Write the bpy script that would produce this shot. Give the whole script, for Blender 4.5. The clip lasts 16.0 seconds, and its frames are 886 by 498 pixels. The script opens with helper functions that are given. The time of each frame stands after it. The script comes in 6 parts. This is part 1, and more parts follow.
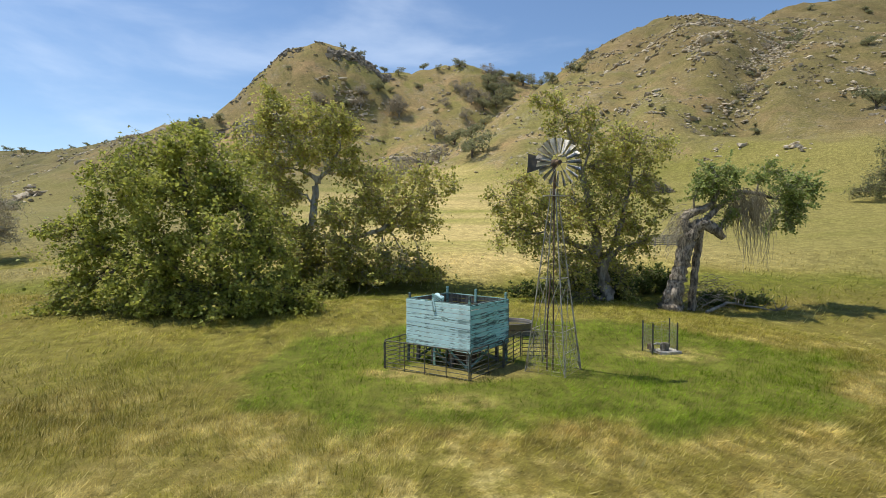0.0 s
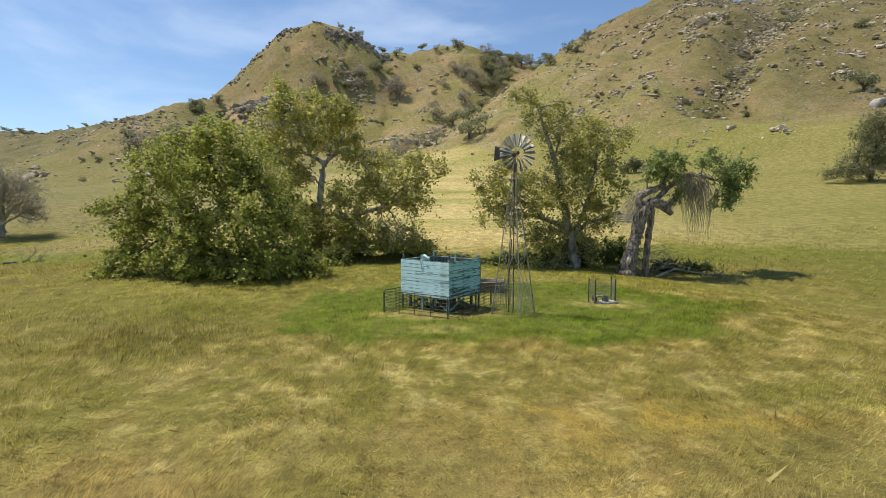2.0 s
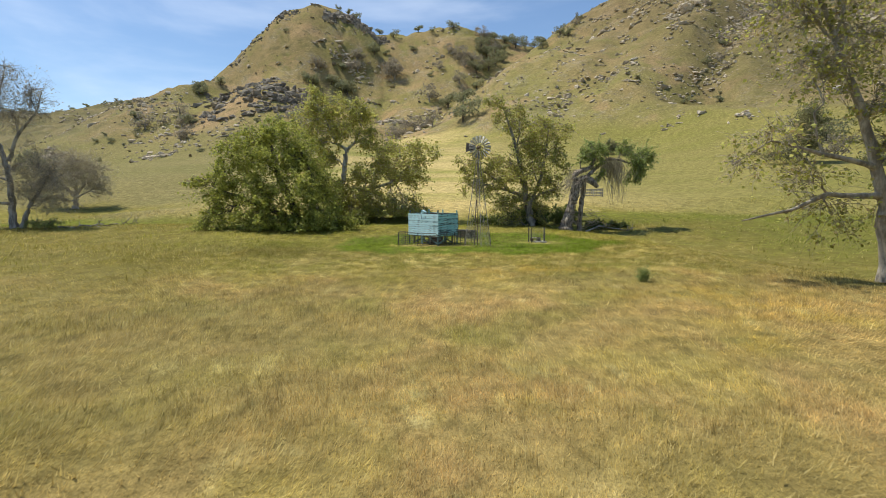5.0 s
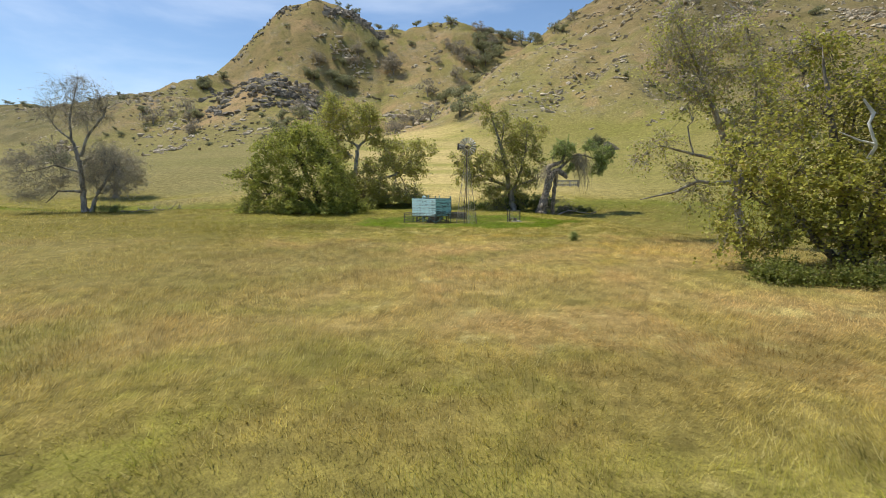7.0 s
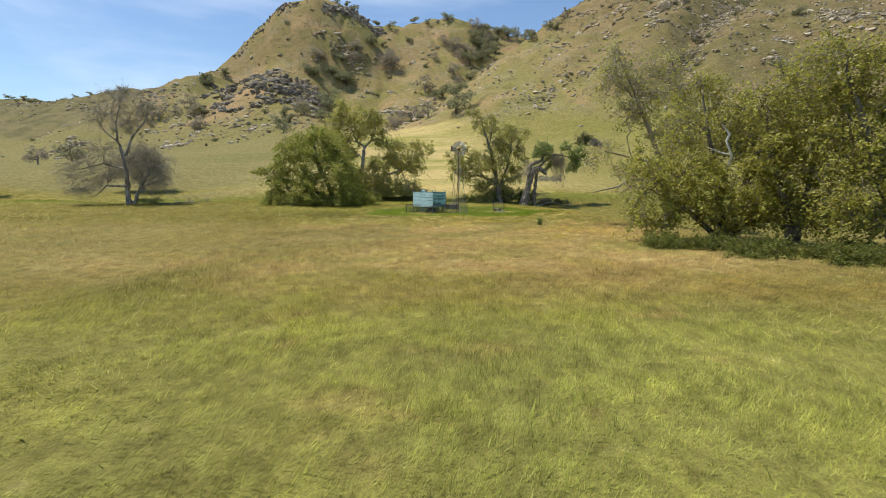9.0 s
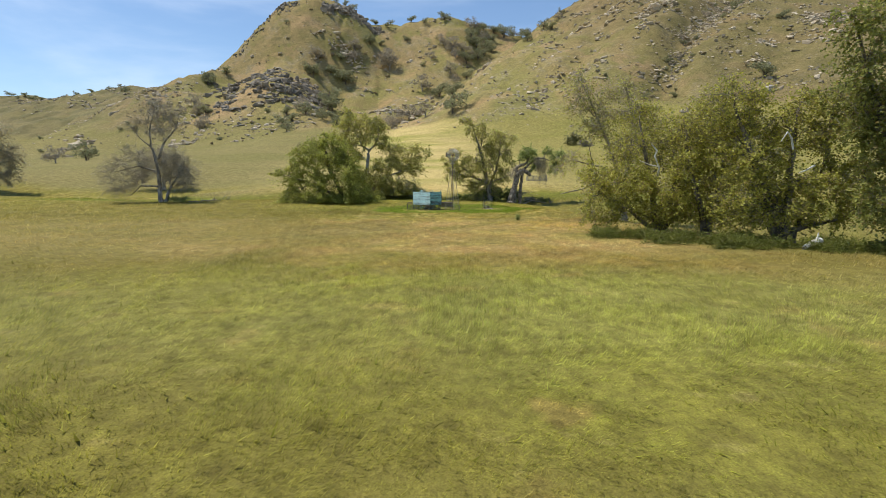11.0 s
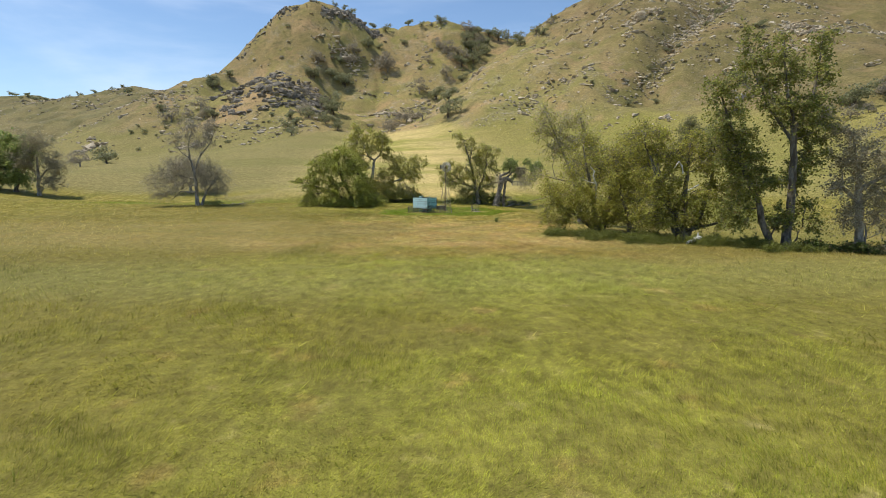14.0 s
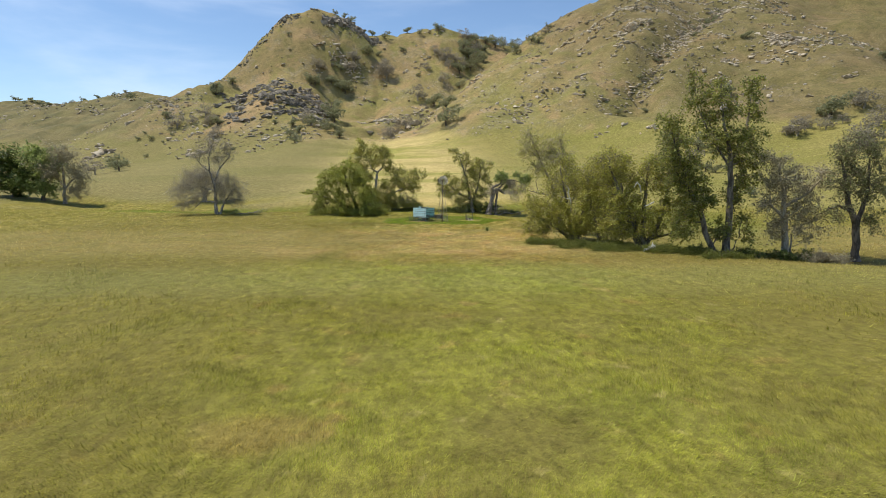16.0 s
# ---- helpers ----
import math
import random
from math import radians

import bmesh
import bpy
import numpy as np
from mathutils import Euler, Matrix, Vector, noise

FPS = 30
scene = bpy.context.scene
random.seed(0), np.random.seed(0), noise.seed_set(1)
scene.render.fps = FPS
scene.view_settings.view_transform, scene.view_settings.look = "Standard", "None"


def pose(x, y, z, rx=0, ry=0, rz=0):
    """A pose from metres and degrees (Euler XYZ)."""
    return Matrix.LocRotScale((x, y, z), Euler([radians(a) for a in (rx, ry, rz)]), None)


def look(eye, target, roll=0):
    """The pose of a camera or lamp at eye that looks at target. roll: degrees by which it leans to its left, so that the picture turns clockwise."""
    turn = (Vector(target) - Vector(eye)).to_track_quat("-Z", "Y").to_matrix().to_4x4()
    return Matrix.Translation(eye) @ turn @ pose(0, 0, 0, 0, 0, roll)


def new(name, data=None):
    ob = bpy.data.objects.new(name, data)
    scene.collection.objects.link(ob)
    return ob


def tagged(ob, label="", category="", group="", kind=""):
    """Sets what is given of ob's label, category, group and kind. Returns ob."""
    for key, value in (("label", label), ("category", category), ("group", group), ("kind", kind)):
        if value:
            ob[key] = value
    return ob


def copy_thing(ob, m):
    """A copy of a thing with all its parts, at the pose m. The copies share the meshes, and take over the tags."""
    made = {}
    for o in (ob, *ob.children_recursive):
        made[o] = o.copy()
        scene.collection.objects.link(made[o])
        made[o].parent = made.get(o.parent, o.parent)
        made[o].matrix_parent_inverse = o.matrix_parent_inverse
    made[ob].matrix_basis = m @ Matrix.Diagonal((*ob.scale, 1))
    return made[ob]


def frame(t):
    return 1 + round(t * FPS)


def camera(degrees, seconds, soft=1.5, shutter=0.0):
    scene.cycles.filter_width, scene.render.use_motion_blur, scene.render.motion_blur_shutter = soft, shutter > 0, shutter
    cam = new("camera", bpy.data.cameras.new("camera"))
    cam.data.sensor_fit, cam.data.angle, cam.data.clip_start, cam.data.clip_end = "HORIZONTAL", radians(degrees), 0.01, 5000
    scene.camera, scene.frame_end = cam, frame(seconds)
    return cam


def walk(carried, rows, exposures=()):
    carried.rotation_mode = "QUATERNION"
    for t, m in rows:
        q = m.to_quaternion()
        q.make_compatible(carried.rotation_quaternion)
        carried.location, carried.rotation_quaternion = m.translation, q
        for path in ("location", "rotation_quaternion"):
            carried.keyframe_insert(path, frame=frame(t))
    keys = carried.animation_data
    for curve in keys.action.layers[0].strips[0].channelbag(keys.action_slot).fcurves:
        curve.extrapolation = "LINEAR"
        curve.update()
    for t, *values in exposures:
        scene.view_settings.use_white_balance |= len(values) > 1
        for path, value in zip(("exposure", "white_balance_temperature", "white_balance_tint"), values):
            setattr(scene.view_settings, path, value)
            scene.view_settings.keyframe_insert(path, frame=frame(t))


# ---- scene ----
cam = camera(81.5, 16.0, soft=0.5, shutter=0.15)
# seconds, eye, pitch and yaw in degrees
PATH = [
    (0, -1.54, -18.58, 5.50, -1.97, -1.72),
    (0.5, -1.34, -19.70, 5.41, -2.45, -1.66),
    (1, -1.20, -21.06, 5.34, -2.98, -1.68),
    (1.5, -1.10, -22.73, 5.27, -3.53, -1.75),
    (2, -1.04, -24.73, 5.19, -4.07, -1.83),
    (2.5, -1.01, -27.04, 5.10, -4.56, -1.92),
    (3, -1.01, -29.64, 4.99, -5.01, -2.00),
    (3.5, -1.03, -32.47, 4.86, -5.40, -2.07),
    (4, -1.06, -35.46, 4.72, -5.73, -2.12),
    (4.5, -1.11, -38.56, 4.58, -6.01, -2.17),
    (5, -1.17, -41.71, 4.44, -6.26, -2.22),
    (5.5, -1.23, -44.87, 4.32, -6.48, -2.26),
    (6, -1.30, -47.98, 4.21, -6.69, -2.31),
    (6.5, -1.37, -51.04, 4.14, -6.88, -2.37),
    (7, -1.45, -54.01, 4.10, -7.07, -2.43),
    (7.5, -1.52, -56.90, 4.10, -7.25, -2.50),
    (8, -1.59, -59.70, 4.14, -7.43, -2.57),
    (8.5, -1.67, -62.43, 4.23, -7.60, -2.65),
    (9, -1.74, -65.11, 4.36, -7.75, -2.73),
    (9.5, -1.81, -67.75, 4.53, -7.90, -2.81),
    (10, -1.89, -70.37, 4.75, -8.02, -2.88),
    (10.5, -1.96, -72.99, 4.99, -8.13, -2.96),
    (11, -2.03, -75.62, 5.27, -8.23, -3.02),
    (11.5, -2.10, -78.26, 5.56, -8.32, -3.08),
    (12, -2.18, -80.92, 5.88, -8.39, -3.14),
    (12.5, -2.26, -83.58, 6.21, -8.45, -3.20),
    (13, -2.34, -86.23, 6.55, -8.50, -3.25),
    (13.5, -2.43, -88.86, 6.91, -8.52, -3.31),
    (14, -2.52, -91.45, 7.29, -8.51, -3.38),
    (14.5, -2.62, -94.00, 7.70, -8.46, -3.44),
    (15, -2.72, -96.51, 8.17, -8.37, -3.51),
    (15.5, -2.83, -99.03, 8.72, -8.28, -3.56),
    (16, -2.94, -101.62, 9.39, -8.26, -3.59),
]
walk(cam, [(t, pose(x, y, z, 90 + pitch, 0, yaw)) for t, x, y, z, pitch, yaw in PATH])

# ---------------------------------------------------------------- light
SUN_UP, SUN_ROUND = 65.0, -71.0  # elevation; turn from +y towards +x
world = bpy.data.worlds.new("sky")
scene.world = world
world.use_nodes = True
wt = world.node_tree
wt.nodes.clear()
sky = wt.nodes.new("ShaderNodeTexSky")
sky.sky_type = "NISHITA"
sky.sun_disc = False
sky.sun_elevation, sky.sun_rotation = radians(SUN_UP), radians(SUN_ROUND)
sky.air_density, sky.dust_density, sky.ozone_density = 1.0, 0.15, 4.4
sky_coord = wt.nodes.new("ShaderNodeTexCoord")
sky_map = wt.nodes.new("ShaderNodeMapping")
sky_map.inputs["Scale"].default_value = (1.0, 1.0, 3.4)
sky_map.inputs["Rotation"].default_value = (0.0, 0.22, 2.1)
cirrus = wt.nodes.new("ShaderNodeTexNoise")
cirrus.inputs["Scale"].default_value, cirrus.inputs["Detail"].default_value = 2.3, 7.0
cirrus.inputs["Roughness"].default_value, cirrus.inputs["Distortion"].default_value = 0.52, 0.35
veil = wt.nodes.new("ShaderNodeMapRange")
veil.interpolation_type = "SMOOTHSTEP"
veil.inputs["From Min"].default_value, veil.inputs["From Max"].default_value = 0.50, 0.80
veil.inputs["To Max"].default_value = 0.36
cloud = wt.nodes.new("ShaderNodeMix")
cloud.data_type = "RGBA"
cloud.inputs["B"].default_value = (7.2, 8.0, 9.2, 1)
back = wt.nodes.new("ShaderNodeBackground")
back.inputs["Strength"].default_value = 0.138
sky_out = wt.nodes.new("ShaderNodeOutputWorld")
wt.links.new(sky_coord.outputs["Generated"], sky_map.inputs["Vector"])
wt.links.new(sky_map.outputs["Vector"], cirrus.inputs["Vector"])
wt.links.new(cirrus.outputs["Fac"], veil.inputs["Value"])
wt.links.new(veil.outputs["Result"], cloud.inputs["Factor"])
wt.links.new(sky.outputs["Color"], cloud.inputs["A"])
wt.links.new(cloud.outputs["Result"], back.inputs["Color"])
wt.links.new(back.outputs["Background"], sky_out.inputs["Surface"])

sun = new("sun", bpy.data.lights.new("sun", "SUN"))
sun.data.energy, sun.data.angle, sun.data.color = 4.6, radians(0.53), (1.0, 0.94, 0.80)
toward = Vector((math.sin(radians(SUN_ROUND)) * math.cos(radians(SUN_UP)), math.cos(radians(SUN_ROUND)) * math.cos(radians(SUN_UP)), math.sin(radians(SUN_UP))))
sun.matrix_world = look(toward * 300, (0, 0, 0))
scene.view_settings.exposure = 0.03


# ---------------------------------------------------------------- materials
class Graph:
    """A few short ways to wire a material."""

    def __init__(self, name):
        self.material = bpy.data.materials.new(name)
        self.material.use_nodes = True
        self.tree = self.material.node_tree
        self.tree.nodes.clear()
        self.out = self.tree.nodes.new("ShaderNodeOutputMaterial")
        self.geo = self.tree.nodes.new("ShaderNodeNewGeometry")
        self.position = self.geo.outputs["Position"]
        split = self.tree.nodes.new("ShaderNodeSeparateXYZ")
        self.tree.links.new(self.position, split.inputs[0])
        self.x, self.y, self.z = split.outputs

    def put(self, socket, value):
        if isinstance(value, bpy.types.NodeSocket):
            self.tree.links.new(value, socket)
        elif isinstance(value, tuple) and len(value) == 3 and socket.type == "RGBA":
            socket.default_value = (*value, 1)
        else:
            socket.default_value = value

    def math(self, op, a, b=0.0, c=0.0):
        n = self.tree.nodes.new("ShaderNodeMath")
        n.operation = op
        for socket, value in zip(n.inputs, (a, b, c)):
            self.put(socket, value)
        return n.outputs[0]

    def step(self, value, low, high, top=1.0):
        n = self.tree.nodes.new("ShaderNodeMapRange")
        n.interpolation_type = "SMOOTHSTEP"
        self.put(n.inputs["Value"], value)
        self.put(n.inputs["From Min"], low)
        self.put(n.inputs["From Max"], high)
        self.put(n.inputs["To Max"], top)
        return n.outputs["Result"]

    def noise(self, scale, detail=3.0, stretch=(1, 1, 1), rough=0.55, local=False, shift=0.0):
        m = self.tree.nodes.new("ShaderNodeMapping")
        m.inputs["Scale"].default_value = stretch
        m.inputs["Location"].default_value = (shift, shift * 0.7, 0)
        if local:
            c = self.tree.nodes.new("ShaderNodeTexCoord")
            self.tree.links.new(c.outputs["Object"], m.inputs["Vector"])
        else:
            self.tree.links.new(self.position, m.inputs["Vector"])
        n = self.tree.nodes.new("ShaderNodeTexNoise")
        self.tree.links.new(m.outputs["Vector"], n.inputs["Vector"])
        n.inputs["Scale"].default_value, n.inputs["Detail"].default_value, n.inputs["Roughness"].default_value = scale, detail, rough
        return n.outputs["Fac"]

    def mix(self, fac, a, b):
        n = self.tree.nodes.new("ShaderNodeMix")
        n.data_type = "RGBA"
        self.put(n.inputs["Factor"], fac)
        self.put(n.inputs["A"], a)
        self.put(n.inputs["B"], b)
        return n.outputs["Result"]

    def tint(self, color, value):
        """color with its brightness scaled by value."""
        n = self.tree.nodes.new("ShaderNodeVectorMath")
        n.operation = "SCALE"
        self.put(n.inputs[0], color)
        self.put(n.inputs["Scale"], value)
        return n.outputs[0]

    def filter(self, color, by):
        """color times by, channel by channel."""
        n = self.tree.nodes.new("ShaderNodeVectorMath")
        n.operation = "MULTIPLY"
        self.put(n.inputs[0], color)
        n.inputs[1].default_value = by
        return n.outputs[0]

    def oval(self, cx, cy, rx, ry, wobble, soft=0.35):
        """1 inside an uneven oval on the plan, 0 outside."""
        u = self.math("DIVIDE", self.math("SUBTRACT", self.x, cx), rx)
        v = self.math("DIVIDE", self.math("SUBTRACT", self.y, cy), ry)
        d = self.math("SQRT", self.math("ADD", self.math("MULTIPLY", u, u), self.math("MULTIPLY", v, v)))
        d = self.math("ADD", d, self.math("MULTIPLY", self.math("SUBTRACT", wobble, 0.5), 0.9))
        return self.math("SUBTRACT", 1.0, self.step(d, 1.0 - soft, 1.0 + soft))

    def surface(self, color, rough=0.8, metal=0.0, bump=None, depth=0.02, glow=0.0, spec=0.3):
        p = self.tree.nodes.new("ShaderNodeBsdfPrincipled")
        self.put(p.inputs["Base Color"], color)
        self.put(p.inputs["Roughness"], rough)
        self.put(p.inputs["Metallic"], metal)
        self.put(p.inputs["Specular IOR Level"], spec)
        if bump is not None:
            b = self.tree.nodes.new("ShaderNodeBump")
            b.inputs["Distance"].default_value = depth
            self.put(b.inputs["Height"], bump)
            self.tree.links.new(b.outputs[0], p.inputs["Normal"])
        shader = p.outputs[0]
        if glow:
            t = self.tree.nodes.new("ShaderNodeBsdfTranslucent")
            self.put(t.inputs["Color"], color)
            m = self.tree.nodes.new("ShaderNodeMixShader")
            m.inputs[0].default_value = glow
            self.tree.links.new(shader, m.inputs[1])
            self.tree.links.new(t.outputs[0], m.inputs[2])
            shader = m.outputs[0]
        self.tree.links.new(shader, self.out.inputs["Surface"])
        return self.material


STRAW, RUST, PALE = (0.40, 0.32, 0.115), (0.38, 0.25, 0.12), (0.58, 0.50, 0.27)
OLIVE, SPRING, LUSH = (0.17, 0.172, 0.032), (0.275, 0.287, 0.054), (0.085, 0.145, 0.013)
GOLD, SLOPE = (0.45, 0.30, 0.06), (0.48, 0.375, 0.155)
HILL, HILL_GREEN, HILL_TAN = (0.265, 0.20, 0.088), (0.215, 0.19, 0.062), (0.37, 0.25, 0.13)


def land_color(g):
    """The colour of the grass by place: dry and green parts of the meadow, the green round the well, the slope and the hills."""
    wide, mid, fine = g.noise(0.055, 3), g.noise(0.28, 4, (1.2, 0.7, 1), shift=31.0), g.noise(1.1, 4, shift=7.0)
    dry = g.mix(g.step(mid, 0.40, 0.60), STRAW, RUST)
    dry = g.mix(g.step(g.noise(0.5, 6, (1.2, 0.8, 1), shift=77.0, rough=0.68), 0.53, 0.64), dry, PALE)
    dry = g.mix(g.step(g.noise(0.15, 5, shift=12.0), 0.43, 0.61, 0.75), dry, OLIVE)
    front = g.mix(g.step(g.noise(0.6, 6, (1.1, 0.8, 1), shift=44.0, rough=0.7), 0.44, 0.60), OLIVE, g.mix(g.step(fine, 0.40, 0.60), STRAW, PALE))
    dry = g.mix(g.step(g.y, -16.0, -10.0, 0.75), dry, front)
    green = g.mix(g.step(g.noise(0.20, 5, shift=52.0, rough=0.65), 0.34, 0.64), (0.195, 0.21, 0.042), SPRING)
    green = g.mix(g.step(g.noise(0.33, 4, shift=95.0), 0.58, 0.70, 0.55), green, RUST)
    green = g.mix(g.step(g.noise(0.6, 4, shift=5.0), 0.60, 0.75, 0.6), green, PALE)
    edge = g.math("ADD", g.y, g.math("MULTIPLY", g.math("SUBTRACT", wide, 0.5), 26.0))
    edge = g.math("ADD", edge, g.math("MULTIPLY", g.x, 0.16))
    c = g.mix(g.step(edge, -40.0, -52.0), dry, green)
    for cx, cy, rx, ry, a in ((4, -12.5, 4.5, 1.8, 0.7), (11, -22, 4.5, 3.5, 0.8), (7.5, -26.5, 3.5, 2.5, 0.6), (17, -45, 8, 2.0, 0.55), (30, -48.5, 9, 1.6, 0.5), (-24, -61, 9, 2.5, 0.3)):
        c = g.mix(g.math("MULTIPLY", g.math("MULTIPLY", g.oval(cx, cy, rx, ry, mid, 0.6), g.step(g.noise(0.8, 4, shift=33.0), 0.36, 0.62)), a), c, GOLD)
    c = g.mix(g.math("MULTIPLY", g.oval(0, -31, 34, 15, wide, 0.4), g.step(g.noise(0.24, 4, shift=140.0), 0.38, 0.60, 0.55)), c, (0.42, 0.28, 0.15))
    for cx, cy, rx, ry, a, tone in ((1.4, -84.4, 2.6, 2.0, 0.55, (0.15, 0.14, 0.05)), (-8.8, -83.4, 2.4, 1.6, 0.5, RUST), (-34, -48.5, 11, 3.0, 0.7, (0.115, 0.125, 0.024)), (-19.5, -60.5, 6, 2.2, 0.6, (0.12, 0.13, 0.026)), (-2.0, -68.5, 5, 3, 0.4, (0.17, 0.15, 0.05)), (-11, -25, 8, 9, 0.6, (0.165, 0.145, 0.045)), (-15, -6, 11, 8, 0.4, (0.15, 0.15, 0.032))):
        c = g.mix(g.math("MULTIPLY", g.oval(cx, cy, rx, ry, fine, 0.5), a), c, tone)
    # grass darkened sideways from the middle, standing in for the lens's dark corners
    out = g.math("ADD", g.math("ABSOLUTE", g.math("SUBTRACT", g.x, 1.5)), g.math("MULTIPLY", g.math("SUBTRACT", g.noise(0.045, 4, shift=71.0), 0.5), 44.0))
    c = g.mix(g.step(out, 5.0, 24.0, 0.7), c, g.mix(g.step(mid, 0.35, 0.65), (0.14, 0.132, 0.033), (0.185, 0.16, 0.045)))
    dull = g.math("MULTIPLY", g.step(g.noise(0.085, 4, shift=173.0), 0.48, 0.64), 0.4)
    c = g.mix(dull, c, (0.175, 0.16, 0.036))
    c = g.mix(g.math("MULTIPLY", g.oval(-35, -56, 15, 6, mid, 0.5), 0.75), c, (0.12, 0.125, 0.024))
    c = g.mix(g.math("MULTIPLY", g.oval(-16, 3, 9, 4, mid, 0.5), 0.6), c, OLIVE)
    c = g.mix(g.math("MULTIPLY", g.oval(8.6, -15.2, 4.2, 2.4, mid, 0.5), 0.6), c, (0.13, 0.135, 0.028))
    c = g.mix(g.math("MULTIPLY", g.oval(-2.0, 11.0, 24.0, 9.0, mid, 0.5), 0.65), c, g.mix(fine, OLIVE, SPRING))
    c = g.mix(g.math("MULTIPLY", g.oval(2.8, 3.4, 12.2, 8.2, mid, 0.10), 0.96), c, g.mix(fine, LUSH, (0.15, 0.21, 0.02)))
    c = g.mix(g.math("MULTIPLY", g.oval(0.3, 1.6, 2.5, 1.5, mid, 0.35), 0.6), c, (0.40, 0.31, 0.18))
    for cx, cy, rx, ry, a in ((-2.9, 1.4, 1.3, 0.7, 0.8), (-1.0, 0.2, 1.6, 0.5, 0.5), (9.3, 4.2, 2.1, 1.4, 0.55), (-0.6, -2.2, 1.6, 0.8, 0.5), (2.8, 5.2, 1.6, 1.5, 0.5)):
        c = g.mix(g.math("MULTIPLY", g.math("MULTIPLY", g.oval(cx, cy, rx, ry, fine, 0.5), g.step(g.noise(1.6, 4, shift=61.0), 0.34, 0.56)), a), c, (0.58, 0.47, 0.24))
    for cx, cy, rx, ry in ((14, 22, 28, 4.5), (-52, 26, 26, 4.5), (-12, 22, 18, 5), (33, -36, 14, 6), (45, 0, 18, 30)):
        c = g.mix(g.math("MULTIPLY", g.oval(cx, cy, rx, ry, mid, 0.4), 0.85), c, g.mix(fine, LUSH, OLIVE))
    # the meadow is browner half way to the creek and paler beyond
    dun = g.math("MULTIPLY", g.step(g.y, -52.0, -44.0), g.math("SUBTRACT", 1.0, g.step(g.y, -44.0, -37.0)))
    c = g.mix(g.math("MULTIPLY", dun, 0.26), g.filter(c, (1.03, 1.0, 0.74)), (0.15, 0.125, 0.034))
    dry = g.math("MULTIPLY", g.step(g.y, -45.0, -37.0), g.math("SUBTRACT", 1.0, g.step(g.y, -20.0, -8.0)))
    c = g.mix(g.math("MULTIPLY", dry, 0.15), c, (0.55, 0.46, 0.22))
    pale = g.math("MULTIPLY", g.step(g.y, -66.0, -58.0), g.math("SUBTRACT", 1.0, g.step(g.y, -54.0, -45.0)))
    c = g.mix(g.math("MULTIPLY", pale, 0.2), c, (0.42, 0.44, 0.17))
    slope = g.mix(g.step(g.noise(0.035, 4, (0.5, 2.0, 1), shift=3.0), 0.44, 0.66, 0.8), SLOPE, g.mix(mid, SPRING, OLIVE))
    slope = g.mix(g.step(g.noise(0.09, 5, (0.5, 1.6, 1), shift=23.0), 0.46, 0.62, 0.35), slope, (0.36, 0.29, 0.12))
    slope = g.mix(g.step(g.x, -8.0, -50.0, 0.85), slope, g.mix(mid, (0.145, 0.135, 0.05), (0.19, 0.165, 0.064)))
    slope = g.mix(g.step(g.x, 2.0, 46.0, 0.8), slope, g.mix(mid, (0.20, 0.182, 0.05), (0.155, 0.148, 0.036)))
    slope = g.mix(g.step(g.noise(0.5, 5, (0.6, 1.6, 1), shift=223.0, rough=0.65), 0.45, 0.70, 0.2), slope, (0.20, 0.165, 0.06))
    high = g.math("ADD", g.z, g.math("MULTIPLY", g.math("SUBTRACT", wide, 0.5), 6.0))
    c = g.mix(g.step(high, 0.8, 3.0), c, slope)
    hill = g.mix(g.step(g.noise(0.016, 5, shift=41.0), 0.40, 0.62), HILL, HILL_GREEN)
    hill = g.mix(g.step(g.noise(0.028, 6, shift=63.0), 0.52, 0.68, 0.8), hill, HILL_TAN)
    hill = g.mix(g.step(g.noise(0.045, 5, (1, 1, 1.6), shift=515.0, rough=0.6), 0.55, 0.66, 0.65), hill, (0.33, 0.225, 0.11))
    hill = g.mix(g.step(g.noise(0.20, 6, shift=15.0, rough=0.7), 0.50, 0.66, 0.75), hill, (0.13, 0.118, 0.05))
    # bare stony ground in streaks
    stony = g.math("MULTIPLY", g.step(g.noise(0.06, 5, (1, 1, 0.7), shift=731.0, rough=0.65), 0.50, 0.62), g.step(g.noise(0.7, 6, (0.7, 0.7, 1.8), shift=611.0, rough=0.75), 0.46, 0.60))
    hill = g.mix(g.math("MULTIPLY", stony, 0.7), hill, g.mix(g.step(g.noise(1.6, 4, shift=87.0), 0.42, 0.58), (0.13, 0.115, 0.09), (0.44, 0.38, 0.28)))
    hill = g.mix(g.step(g.noise(0.07, 5, (1, 1, 0.6), shift=415.0, rough=0.62), 0.54, 0.66, 0.7), hill, (0.20, 0.188, 0.055))
    hill = g.mix(g.step(g.noise(0.55, 5, shift=115.0, rough=0.7), 0.56, 0.70, 0.55), hill, (0.38, 0.29, 0.16))
    hill = g.mix(g.step(g.x, 60.0, 160.0, 0.65), hill, g.mix(g.step(g.noise(0.12, 5, shift=301.0, rough=0.7), 0.40, 0.62), (0.105, 0.086, 0.04), (0.175, 0.135, 0.066)))
    hill = g.mix(g.step(g.x, -120.0, -260.0, 0.8), hill, g.mix(g.step(g.noise(0.05, 5, shift=902.0), 0.42, 0.6), (0.115, 0.108, 0.052), (0.175, 0.15, 0.07)))
    away = g.math("ADD", g.math("ADD", g.z, g.math("MULTIPLY", g.math("SUBTRACT", g.noise(0.03, 4), 0.5), 26.0)), g.math("MULTIPLY", g.math("ABSOLUTE", g.math("ADD", g.x, 10.0)), -0.02))
